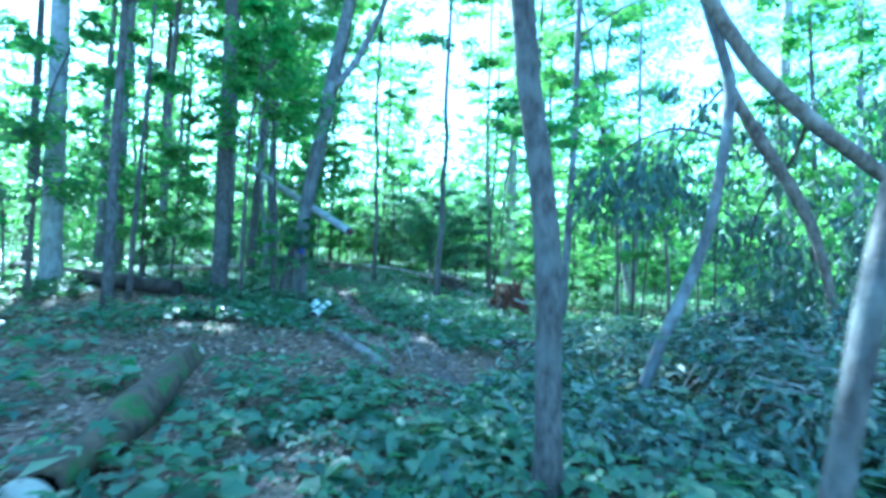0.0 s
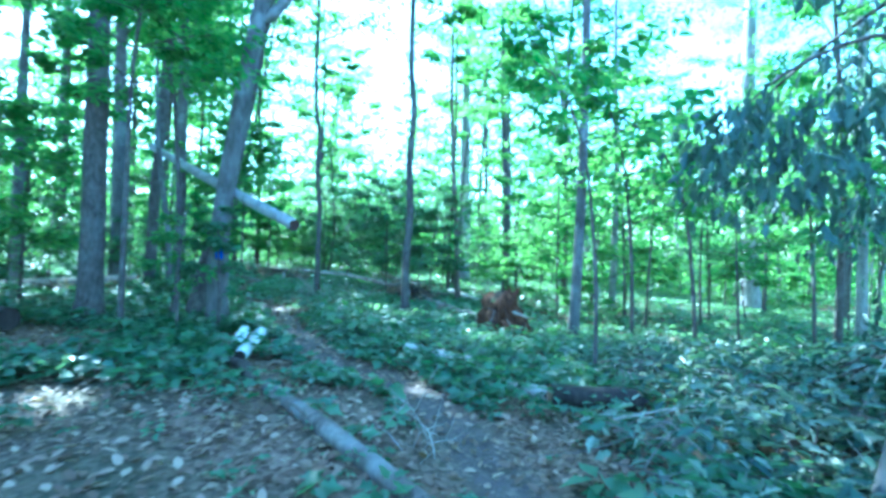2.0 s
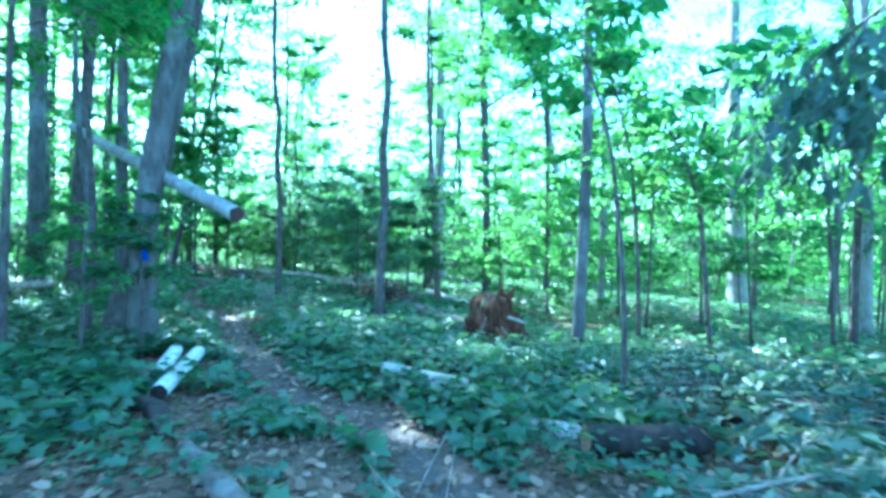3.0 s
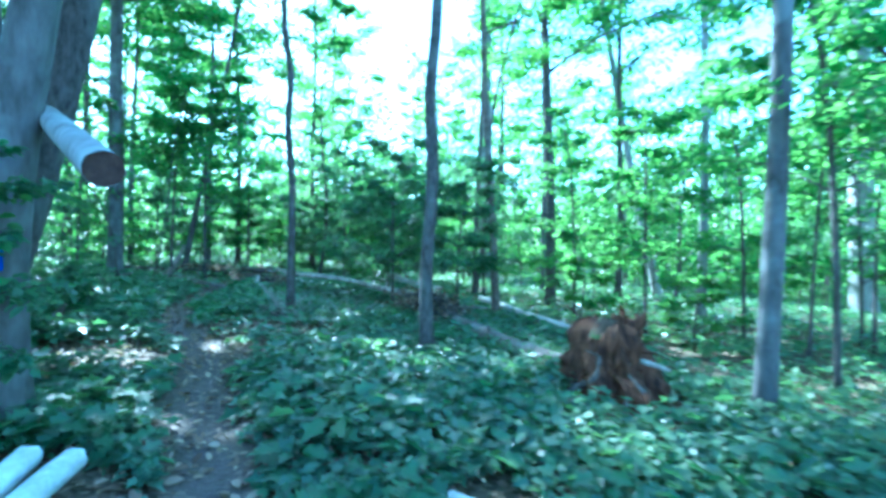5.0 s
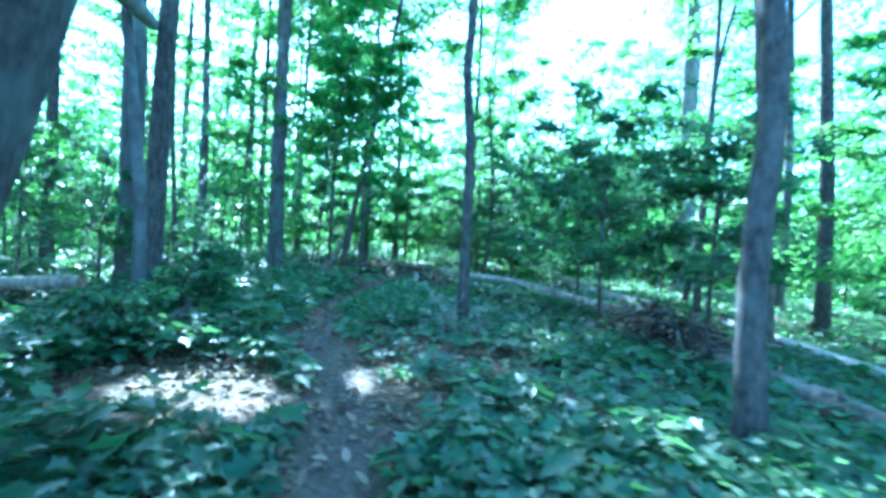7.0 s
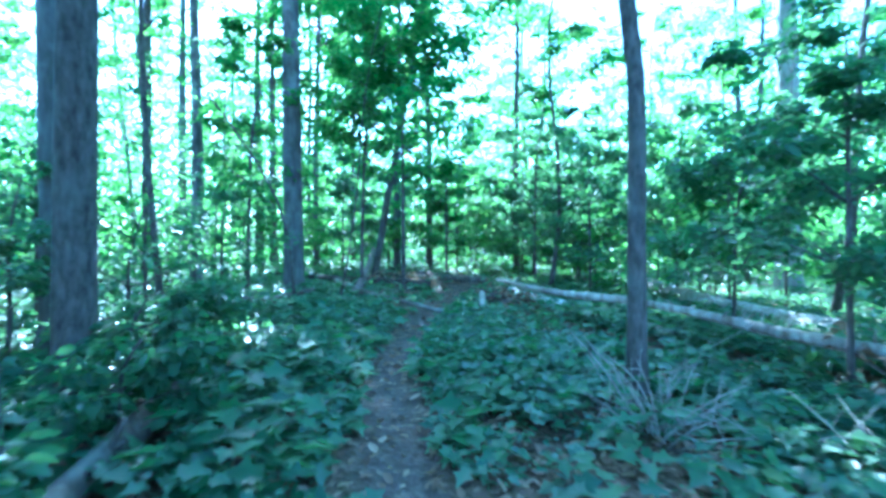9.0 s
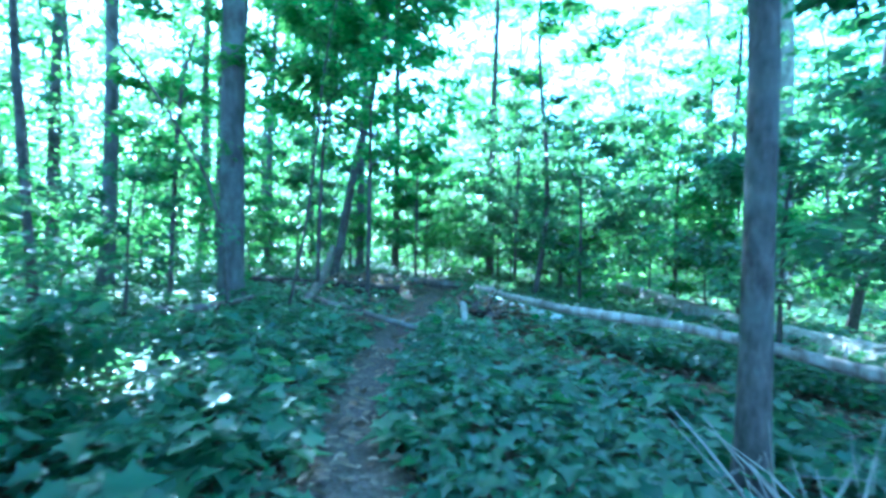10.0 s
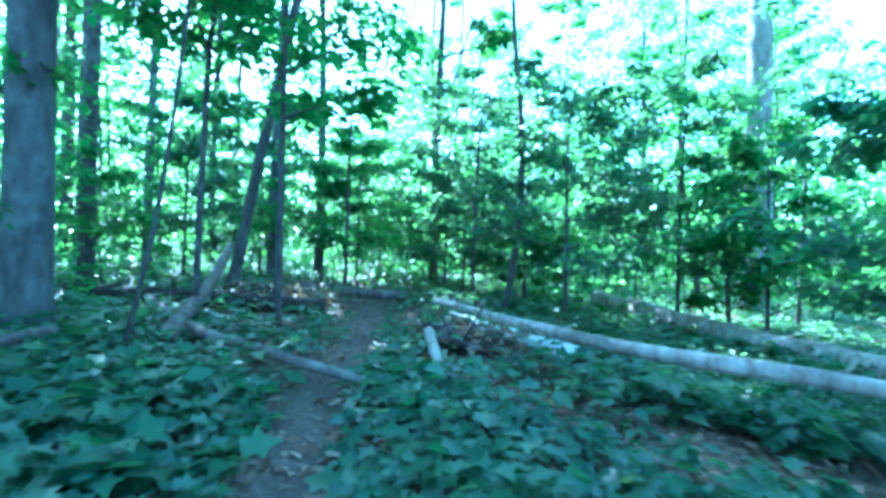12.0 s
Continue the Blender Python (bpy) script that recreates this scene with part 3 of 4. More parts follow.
# ---------------------------------------------------------------- fallen wood
def log(points, mat, label, name="fallen_log", sides=14, ends=(True, True), end_mat=None, seed=1, rough=0.1, knots=0, category="log", step=0.2, ragged=0.02):
    """A log lying along points (x, y, z, r); its sawn or broken ends are parts."""
    pts = np.array(points, dtype=float)
    o = pts[:, :3].mean(0)
    ob = thing(name, o[0], o[1], o[2], label, category)
    pts[:, :3] -= o
    sh = Sheet()
    s = tube(sh, pts, sides, rough, seed, caps=False, step=step, ragged=ragged)
    rs = np.random.RandomState(seed)
    for k in range(knots):
        i = rs.randint(1, len(s) - 1)
        d = np.array([rs.uniform(-1, 1), rs.uniform(-1, 1), rs.uniform(0.2, 1.2)])
        d /= np.linalg.norm(d)
        ln = rs.uniform(0.05, 0.2)
        tube(sh, [(*s[i, :3], s[i, 3] * 0.35), (*(s[i, :3] + d * (s[i, 3] + ln)), s[i, 3] * 0.12)], 6, 0.1, k, step=0.08)
    part("bark", sh, mat, ob)
    for on, i, j in ((ends[0], 0, 1), (ends[1], -1, -2)):
        if not on:
            continue
        ax = s[i, :3] - s[j, :3]
        ax /= np.linalg.norm(ax)
        u = np.cross(ax, (0.31, 0.2, 0.9))
        u /= np.linalg.norm(u)
        w = np.cross(ax, u)
        n, rings = 16, 4
        v = [tuple(s[i, :3] - ax * 0.006)]
        for q in range(1, rings + 1):
            for a in range(n):
                t = a * 2 * math.pi / n
                rr = s[i, 3] * 0.985 * q / rings
                v.append(tuple(s[i, :3] - ax * (0.006 + 0.012 * rs.rand() * (q < rings)) + (u * math.cos(t) + w * math.sin(t)) * rr))
        f = [(0, 1 + a, 1 + (a + 1) % n) for a in range(n)]
        f += [(1 + (q - 1) * n + a, 1 + q * n + a, 1 + q * n + (a + 1) % n, 1 + (q - 1) * n + (a + 1) % n) for q in range(1, rings) for a in range(n)]
        e = Sheet()
        e.add(v, f)
        part("cut_end", e, end_mat or WOOD_END, ob)
    return ob


def gz(x, y, dz=0.0):
    return ground_z(x, y) + dz


# the log that hangs between the two trunks
log([(-1.03, 2.88, 1.65, 0.08), (-4.2, 4.45, 2.67, 0.085), (-7.32, 5.95, 3.72, 0.075)], BARK_PALE, "pale sawn log hung up between two trees", seed=2, rough=0.05, end_mat=WOOD_DULL)
# the uprooted tree and its neighbour
log([(0.75, 6.9, gz(0.75, 6.9, 0.16), 0.15), (-0.5, 8.15, gz(-0.5, 8.15, 0.16), 0.14), (-1.6, 9.3, gz(-1.6, 9.3, 0.2), 0.13), (-3.0, 10.8, gz(-3.0, 10.8, 0.3), 0.1)], BARK_LOG,
    "dark fallen trunk of the uprooted tree", seed=3, knots=6, rough=0.14)
log([(-2.9, 11.05, 0.2, 0.07), (-4.0, 11.1, 0.36, 0.058), (-5.2, 11.28, 0.53, 0.05), (-6.76, 11.75, 0.57, 0.05), (-9.2, 14.25, 0.5, 0.033)], WOOD_PATCHY,
    "long pale fallen trunk stripped of its bark", seed=4, knots=22, rough=0.16)
log([(0.95, 9.6, gz(0.95, 9.6, 0.1), 0.065), (-0.5, 10.9, gz(-0.5, 10.9, 0.2), 0.07), (-1.9, 12.2, gz(-1.9, 12.2, 0.3), 0.07)], WOOD_PALE, "thin pale fallen trunk among green plants", seed=5, knots=4)
log([(-3.3, 13.4, gz(-3.3, 13.4, 0.16), 0.17), (-5.3, 15.4, gz(-5.3, 15.4, 0.2), 0.165), (-7.5, 18.6, gz(-7.5, 18.6, 0.3), 0.13)], WOOD_PATCHY, "thick pale fallen trunk lying behind the long one", seed=6, knots=4)
log([(-6.98, 12.98, gz(-6.98, 12.98, 0.1), 0.11), (-8.9, 14.15, gz(-8.9, 14.15, 0.12), 0.1)], WOOD_WHITE, "short pale sawn log under the long fallen trunk", seed=7, end_mat=WOOD_DARK)
log([(-10.15, 10.8, gz(-10.15, 10.8, 0.1), 0.085), (-11.4, 12.3, 0.75, 0.075), (-12.7, 13.75, 1.25, 0.06)], BARK_LOG, "grey log leaning against a dark tree", seed=8, end_mat=WOOD_DARK)
log([(-12.0, 11.9, gz(-12.0, 11.9, 0.25), 0.045), (-10.3, 11.2, 0.45, 0.05), (-9.2, 11.05, 0.36, 0.045), (-8.2, 11.15, gz(-8.2, 11.15, 0.06), 0.04)], BARK_LOG,
    "grey fallen branch lying across the trail", seed=9, knots=4, name="fallen_branch", category="branch")
log([(-14.2, 11.6, gz(-14.2, 11.6, 0.14), 0.13), (-10.7, 13.7, gz(-10.7, 13.7, 0.12), 0.14)], WOOD_DARK, "dark rotting log beyond the trail", seed=10, knots=3)
log([(-10.6, 16.0, gz(-10.6, 16.0, 0.1), 0.1), (-14.5, 15.2, gz(-14.5, 15.2, 0.1), 0.12)], BARK_LOG, "brown fallen log across the trail bend", seed=11, knots=3)
log([(-10.5, 8.9, gz(-10.5, 8.9, 0.16), 0.055), (-10.4, 9.5, gz(-10.4, 9.5, 0.17), 0.05), (-10.35, 10.1, gz(-10.35, 10.1, 0.26), 0.04)], BARK_LOG, "reddish-brown broken branch at a tree's foot", seed=12, name="fallen_branch", category="branch")
log([(-8.3, 12.25, gz(-8.3, 12.25, 0.28), 0.05), (-7.95, 11.75, gz(-7.95, 11.75, 0.1), 0.055)], TWIG, "short pale stub of wood beside the trail", seed=13)
log([(-5.6, 5.3, gz(-5.6, 5.3, 0.09), 0.07), (-6.4, 6.0, gz(-6.4, 6.0, 0.11), 0.075), (-7.15, 6.65, gz(-7.15, 6.65, 0.12), 0.08)], BARK_LOG, "grey-topped rotting log in the undergrowth", seed=14, knots=3, rough=0.2, end_mat=WOOD_DARK, ragged=0.05)
log([(-9.0, 4.0, gz(-9.0, 4.0, 0.1), 0.09), (-6.6, 5.1, gz(-6.6, 5.1, 0.45), 0.06)], TWIG, "grey broken branch propped in the undergrowth", seed=15, knots=4)
# logs near the start
log([(0.62, -1.6, gz(0.62, -1.6, 0.27), 0.12), (1.35, -2.5, gz(1.35, -2.5, 0.18), 0.13), (2.1, -3.5, gz(2.1, -3.5, 0.1), 0.14)], BARK_MOSS, "thick mossy log with a pale broken end",
    seed=16, rough=0.32, end_mat=WOOD_PALE, ragged=0.06, knots=2)
log([(-0.2, 1.35, gz(-0.2, 1.35, 0.05), 0.055), (0.85, 0.72, gz(0.85, 0.72, 0.05), 0.072), (1.95, 0.05, gz(1.95, 0.05, 0.04), 0.065)], BARK_LOG, "grey-brown log lying beside the trail", seed=17, knots=2, rough=0.16)
log([(2.33, 2.5, gz(2.33, 2.5, 0.13), 0.105), (3.2, 2.85, gz(3.2, 2.85, 0.13), 0.11)], WOOD_DARK, "dark brown rotten log end", seed=18, rough=0.2, ragged=0.05)
log([(1.75, 2.95, gz(1.75, 2.95, 0.05), 0.06), (2.36, 2.7, gz(2.36, 2.7, 0.07), 0.09)], TWIG, "pale weathered piece of log", seed=19, rough=0.2, ragged=0.05)
log([(0.17, 3.87, gz(0.17, 3.87, 0.07), 0.075), (1.2, 3.68, gz(1.2, 3.68, 0.06), 0.07)], WOOD_PALE, "short pale log among green plants", seed=20)
for k, (a, b_) in enumerate((((-2.1, 3.2), (-1.62, 2.5)), ((-1.88, 3.3), (-1.2, 2.1)))):
    log([(*a, gz(*a, 0.14), 0.07), (*b_, gz(*b_, 0.1), 0.074)], WOOD_WHITE, "short white-barked sawn log beside the trail", seed=21 + k, end_mat=WOOD_DARK)
log([(-1.3, 1.95, gz(-1.3, 1.95, 0.05), 0.07), (-0.85, 1.75, gz(-0.85, 1.75, 0.09), 0.08), (-0.4, 1.4, gz(-0.4, 1.4, 0.02), 0.05)], WOOD_DARK, "dark rotten wood beside the trail", seed=23, rough=0.25)
log([(-4.35, 1.55, gz(-4.35, 1.55, 0.2), 0.15), (-8.4, 0.5, gz(-8.4, 0.5, 0.2), 0.17)], WOOD_DARK, "thick dark fallen log", seed=24, end_mat=WOOD_DARK, knots=2)
log([(-3.0, 5.2 - 7, gz(-3.0, -1.8, 0.06), 0.05), (-5.4, -1.2, gz(-5.4, -1.2, 0.06), 0.06)], BARK_DARK, "thin dark fallen branch", seed=25)


# the root plate of the uprooted tree
def root_plate(x, y):
    rs = np.random.RandomState(5)
    ob = thing("uprooted_stump", x, y, gz(x, y), "uprooted tree stump of reddish rotten wood and roots", "stump")

    def at(th, h):
        """The rotten cone: wide at the floor, ragged and narrow on top, with folds and hollows."""
        r = 0.40 * (1 - 0.36 * h ** 1.4) * (1 + 0.13 * math.sin(5 * th + 1.3) + 0.12 * math.sin(9 * th + h * 2)) * (1.0 if math.cos(th - 2.2) < 0.3 else 1.1)
        top = 0.76 + 0.1 * math.cos(th - 0.6) + 0.05 * math.sin(5 * th + 2) + 0.07 * math.sin(13 * th)
        p = Vector((math.cos(th) * r, math.sin(th) * r * 0.85, h * top))
        k = noise.fractal(Vector((p.x * 6, p.y * 6, p.z * 2.2)), 1.0, 2.0, 5)
        return np.array(p) * np.array([0.92 + 0.7 * k, 0.92 + 0.7 * k, 1]) + np.array([-0.06 * h, 0.04 * h, 0])
    n, rings, v = 64, 26, []
    for q in range(rings + 1):
        for a in range(n):
            v.append(at(a * 2 * math.pi / n, q / rings) + np.array([0, 0, -0.08 if q == 0 else 0.05 * rs.rand() * (q == rings)]))
    sh = Sheet()
    sh.add(v, [(q * n + a, q * n + (a + 1) % n, (q + 1) * n + (a + 1) % n, (q + 1) * n + a) for q in range(rings) for a in range(n)] + [tuple(range(rings * n, (rings + 1) * n))])
    # the core is coloured darker, so that gaps between ridges look shaded
    part("root_mass", sh, WOOD_ROT_DARK, ob)
    for k in range(17):                                   # ridges of wood that stand out from the hollows
        th, h0, h1 = k * 2 * math.pi / 17 + rs.uniform(-0.15, 0.15), 0.0, rs.uniform(0.5, 1.0)
        r = rs.uniform(0.03, 0.07)
        line = []
        for i in range(5):
            h = h0 + (h1 - h0) * i / 4
            c = at(th + 0.25 * math.sin(i + k), h) * np.array([0.99, 0.99, 0.95])
            line.append((*c, r * (1 - 0.15 * i)))
        s = Sheet()
        tube(s, line, 7, 0.45, 60 + k, step=0.06, ragged=0.03)
        part("ridge", s, (WOOD_ROT, WOOD_ROT, BARK_LOG)[k % 3], ob)
    for k in range(9):                                    # roots along the floor
        th = k * 0.7 + rs.uniform(-0.2, 0.2)
        d, ln, r = np.array([math.cos(th), math.sin(th)]), rs.uniform(0.55, 0.95), rs.uniform(0.02, 0.04)
        s = Sheet()
        tube(s, [(*(d * 0.32), 0.22, r), (*(d * 0.5 + rs.normal(0, 0.03, 2)), 0.09, r * 0.8), (*(d * ln), -0.03, r * 0.3)], 7, 0.2, k, step=0.08)
        part("root", s, (WOOD_ROT, BARK_LOG)[k % 2], ob)
    for k in range(18):                                   # thin torn roots round the mass
        th, h = k * 0.37 + rs.uniform(-0.3, 0.3), rs.uniform(0.2, 0.85)
        c, r, ln = at(th, h), rs.uniform(0.007, 0.018), rs.uniform(0.12, 0.32)
        d = np.array([math.cos(th + rs.uniform(-0.8, 0.8)), math.sin(th + rs.uniform(-0.8, 0.8)), rs.uniform(-0.7, 0.5)])
        s = Sheet()
        tube(s, [(*(c * 0.9), r), (*(c + d * ln * 0.5 + rs.normal(0, 0.02, 3)), r * 0.7), (*(c + d * ln + np.array([0, 0, -0.06])), r * 0.3)], 6, 0.15, k, step=0.06)
        part("root", s, (WOOD_ROT, WOOD_ROT_DARK, BARK_LOG)[k % 3], ob)
    s = Sheet()
    tube(s, [(0.2, -0.28, 0.52, 0.03), (0.36, -0.2, 0.46, 0.026), (0.48, -0.1, 0.4, 0.012)], 6, 0.2, 3, step=0.05)
    part("broken_root", s, TWIG, ob, "pale broken root")
    cap, v = Sheet(), []
    for q in range(6):
        for a in range(16):
            th, rr = a * 2 * math.pi / 16, 0.02 + 0.15 * q / 5
            v.append((-0.1 + math.cos(th) * rr * 1.2, 0.06 + math.sin(th) * rr, 0.86 - 0.2 * (q / 5) ** 2 + 0.03 * noise.noise((th, rr * 20, 1))))
    cap.add(v, [(q * 16 + a, q * 16 + (a + 1) % 16, (q + 1) * 16 + (a + 1) % 16, (q + 1) * 16 + a) for q in range(5) for a in range(16)] + [tuple(range(16))])
    part("moss_cap", cap, BARK_MOSS, ob, "green moss on top of the root mass")
    return ob


root_plate(1.05, 6.62)


# ---------------------------------------------------------------- the broken tree and its brush
def broken_tree():
    x, y = 4.45, 1.2
    z0 = gz(x, y) - 0.05
    ob = thing("broken_tree", x, y, z0, "bent grey tree broken over under fallen limbs", "tree")

    def limb(name, pts, mat=BARK_GREY, seed=1, sides=10):
        s = Sheet()
        tube(s, [(px - x, py - y, pz - z0, r) for px, py, pz, r in pts], sides, 0.1, seed, step=0.15)
        return part(name, s, mat, ob)
    limb("trunk", [(4.45, 1.2, z0, 0.075), (4.62, 1.3, 0.25, 0.068), (4.9, 1.47, 1.0, 0.064), (5.12, 1.6, 1.73, 0.06), (5.22, 1.7, 2.4, 0.06), (5.3, 1.85, 3.3, 0.065), (5.2, 1.8, 3.8, 0.06), (4.95, 1.7, 4.6, 0.05), (4.7, 1.7, 6, 0.03)], seed=1)
    limb("broken_limb", [(5.3, 1.85, 3.35, 0.07), (5.65, 2.0, 2.72, 0.07), (6.08, 2.2, 2.0, 0.065), (6.3, 2.3, 1.4, 0.055), (6.5, 2.45, 0.5, 0.05), (6.6, 2.5, gz(6.6, 2.5) - 0.1, 0.05)], BARK_LOG, 2)
    limb("broken_limb", [(5.0, 1.65, 4.5, 0.075), (5.45, 1.8, 3.7, 0.085), (6.15, 2.1, 2.95, 0.085), (7.0, 2.5, 2.25, 0.08), (8.2, 3.2, 1.2, 0.07), (9.6, 4.1, gz(9.6, 4.1), 0.06)], BARK_LOG, 3)
    limb("hanging_branch", [(5.28, 1.9, 3.4, 0.03), (5.25, 2.6, 3.6, 0.025), (4.95, 3.8, 3.5, 0.02), (4.6, 4.8, 3.15, 0.012), (4.5, 5.1, 2.7, 0.006)], BARK_DARK, 4, 7)
    limb("hanging_branch", [(6.1, 2.15, 2.98, 0.03), (6.1, 3.0, 2.7, 0.022), (5.8, 3.8, 2.0, 0.015), (5.75, 4.1, 1.2, 0.006)], BARK_DARK, 5, 7)
    limb("hanging_branch", [(5.65, 1.85, 3.5, 0.025), (5.9, 3.2, 3.7, 0.022), (6.2, 4.6, 3.3, 0.014), (6.3, 5.3, 2.3, 0.006)], BARK_DARK, 6, 7)
    limb("hanging_branch", [(5.2, 1.68, 2.75, 0.022), (4.7, 1.85, 2.95, 0.018), (4.15, 1.95, 2.75, 0.013), (3.75, 2.0, 2.35, 0.006)], BARK_DARK, 7, 7)
    rs = np.random.RandomState(8)
    P = []
    for cx, cy, cz, n, sp in ((4.3, 1.95, 2.6, 13, 0.2), (3.8, 2.0, 2.4, 9, 0.14), (4.15, 1.9, 2.15, 9, 0.15), (6.2, 2.6, 0.9, 26, 0.4), (6.9, 2.9, 1.5, 26, 0.5), (4.6, 4.8, 3.0, 16, 0.35), (4.75, 5.1, 2.5, 8, 0.25), (5.6, 4.4, 3.6, 12, 0.4), (6.2, 4.8, 3.1, 14, 0.5), (5.8, 3.8, 2.0, 14, 0.4), (6.6, 3.6, 1.3, 30, 0.55), (7.1, 3.2, 2.2, 20, 0.5), (7.2, 4.4, 3.6, 10, 0.5), (5.0, 2.7, 3.55, 5, 0.3)):
        for k in range(n):
            s = np.array([cx, cy, cz]) + rs.normal(0, sp, 3) * (1, 1, 0.6)
            d = rs.normal(0, 0.22, 3)
            d[2] = -abs(d[2]) - 0.12
            pos, al, no, si = spray(rs, s, s + d, 13, 0.15, 0.9)
            al[:, 2] -= 0.9
            P.append((pos, al, no + rs.normal(0, 0.5, no.shape), si))
    p, al, no, si = [np.concatenate([q[i] for q in P]) for i in range(4)]
    put("hanging_foliage", leaves_mesh("hanging_foliage", p - np.array([x, y, z0]), al, no, si, "oak", 0.3, 0.4), LEAF_HANG, ob, "wilted grey-green hanging leaves")
    return ob


broken_tree()
log([(5.28, -2.45, gz(5.28, -2.45, -0.05), 0.055), (5.42, -2.42, 0.7, 0.05), (5.55, -2.38, 1.6, 0.047), (5.9, -2.1, 3.2, 0.04)], BARK_DARK, "dead brown trunk leaning over the brush", seed=30, name="leaning_trunk", category="dead tree", knots=2)


def brush_pile():
    rs = np.random.RandomState(21)
    x0, y0 = 5.2, 1.8
    ob = thing("brush_pile", x0, y0, gz(x0, y0), "heap of cut branches with wilted leaves", "brush pile")
    P = []

    def heap(x, y):
        e = ((x - 6.4) / 1.7) ** 2 + ((y - 2.2) / 2.9) ** 2
        low = ((x - 4.2) / 1.6) ** 2 + ((y - 2.7) / 3.7) ** 2
        if (x - 2.7) ** 2 + (y - 2.5) ** 2 < 0.9:
            return 0.0
        if (x - 4.3) ** 2 + (y - 0.6) ** 2 < 1.2:
            return 0.03
        return 1.0 * max(0.0, 1 - e) ** 0.7 + 0.34 * max(0.0, 1 - low) ** 0.6
    for k in range(150):
        while True:
            x, y = rs.uniform(2.6, 7.6), rs.uniform(-1.6, 6.2)
            if heap(x, y) > 0.02 and walk_dist(x, y) > 0.75:
                break
        a, ln = rs.uniform(0, 6.28), rs.uniform(0.6, 1.7)
        pts = []
        for i in range(4):
            t = i / 3 - 0.4
            px, py = x + math.cos(a) * ln * t + rs.normal(0, 0.06), y + math.sin(a) * ln * t + rs.normal(0, 0.06)
            pts.append((px - x0, py - y0, gz(px, py) + heap(px, py) * rs.uniform(0.5, 1.1) + 0.04 - gz(x0, y0), 0.0))
        r = rs.uniform(0.006, 0.022)
        pts = [(px, py, pz, r * (1 - 0.25 * i)) for i, (px, py, pz, q) in enumerate(pts)]
        s = Sheet()
        tube(s, pts, 6, 0.12, k, step=0.12)
        part("branch", s, TWIG if k % 2 else BARK_LOG, ob)
        for i in range(3):
            for again in range(4):
                q = np.array(pts[i + 1][:3]) + rs.normal(0, 0.12, 3) * (1, 1, 0.5)
                d = rs.normal(0, 0.25, 3)
                d[2] = abs(d[2]) * 0.5
                P.append(spray(rs, q, q + d, 12, 0.125, 0.9))
    for k in range(140):                                   # bare pale sticks on top
        x, y = rs.uniform(2.6, 6.8), rs.uniform(-1.2, 6.2)
        if walk_dist(x, y) < 0.9 or heap(x, y) < 0.02:
            continue
        a, ln, r = rs.uniform(0, 6.28), rs.uniform(0.5, 1.6), rs.uniform(0.005, 0.013)
        s, pts = Sheet(), []
        for i in range(4):
            px, py = x + math.cos(a) * ln * (i / 3 - 0.5) + rs.normal(0, 0.04), y + math.sin(a) * ln * (i / 3 - 0.5) + rs.normal(0, 0.04)
            pts.append((px - x0, py - y0, gz(px, py) + heap(px, py) * 1.05 + rs.uniform(0.05, 0.16) - gz(x0, y0), r * (1 - 0.25 * i)))
        tube(s, pts, 6, 0.12, k, step=0.12)
        for q in range(2):
            b0, d = np.array(pts[1 + q][:3]), rs.normal(0, 0.2, 3) * (1, 1, 0.4)
            tube(s, [(*b0, r * 0.5), (*(b0 + d), 0.002)], 4, 0, q, step=0.1)
        part("stick", s, (TWIG, BARK_LOG, BARK_LOG)[k % 3], ob, "bare stick")
    p, al, no, si = [np.concatenate([q[i] for q in P]) for i in range(4)]
    p[:, 2] = np.maximum(p[:, 2], np.array([gz(a_ + x0, b_ + y0) for a_, b_ in p[:, :2]]) - gz(x0, y0) + 0.02)
    no = no + rs.normal(0, 0.5, no.shape)
    pick = rs.rand(len(p))
    dim = pick > 0.62
    # these stand for dark pieces and for the shade in the gaps
    put("dark_foliage", leaves_mesh("dark_foliage", p[dim], al[dim], no[dim], si[dim], "oak", 0.3, 0.3), LEAF_HANG, ob, "dark leaves for the heap's dark pieces and gaps")
    p, al, no, si, pick = p[~dim], al[~dim], no[~dim], si[~dim], pick[~dim]
    half = pick < 0.5
    put("wilted_foliage", leaves_mesh("wilted_foliage", p[half], al[half], no[half], si[half], "oak", 0.3, 0.3), LEAF_WILT, ob)
    put("green_foliage", leaves_mesh("green_foliage", p[~half], al[~half], no[~half], si[~half], "ovate", 0.3, 0.3), LEAF_GROUND, ob)


brush_pile()


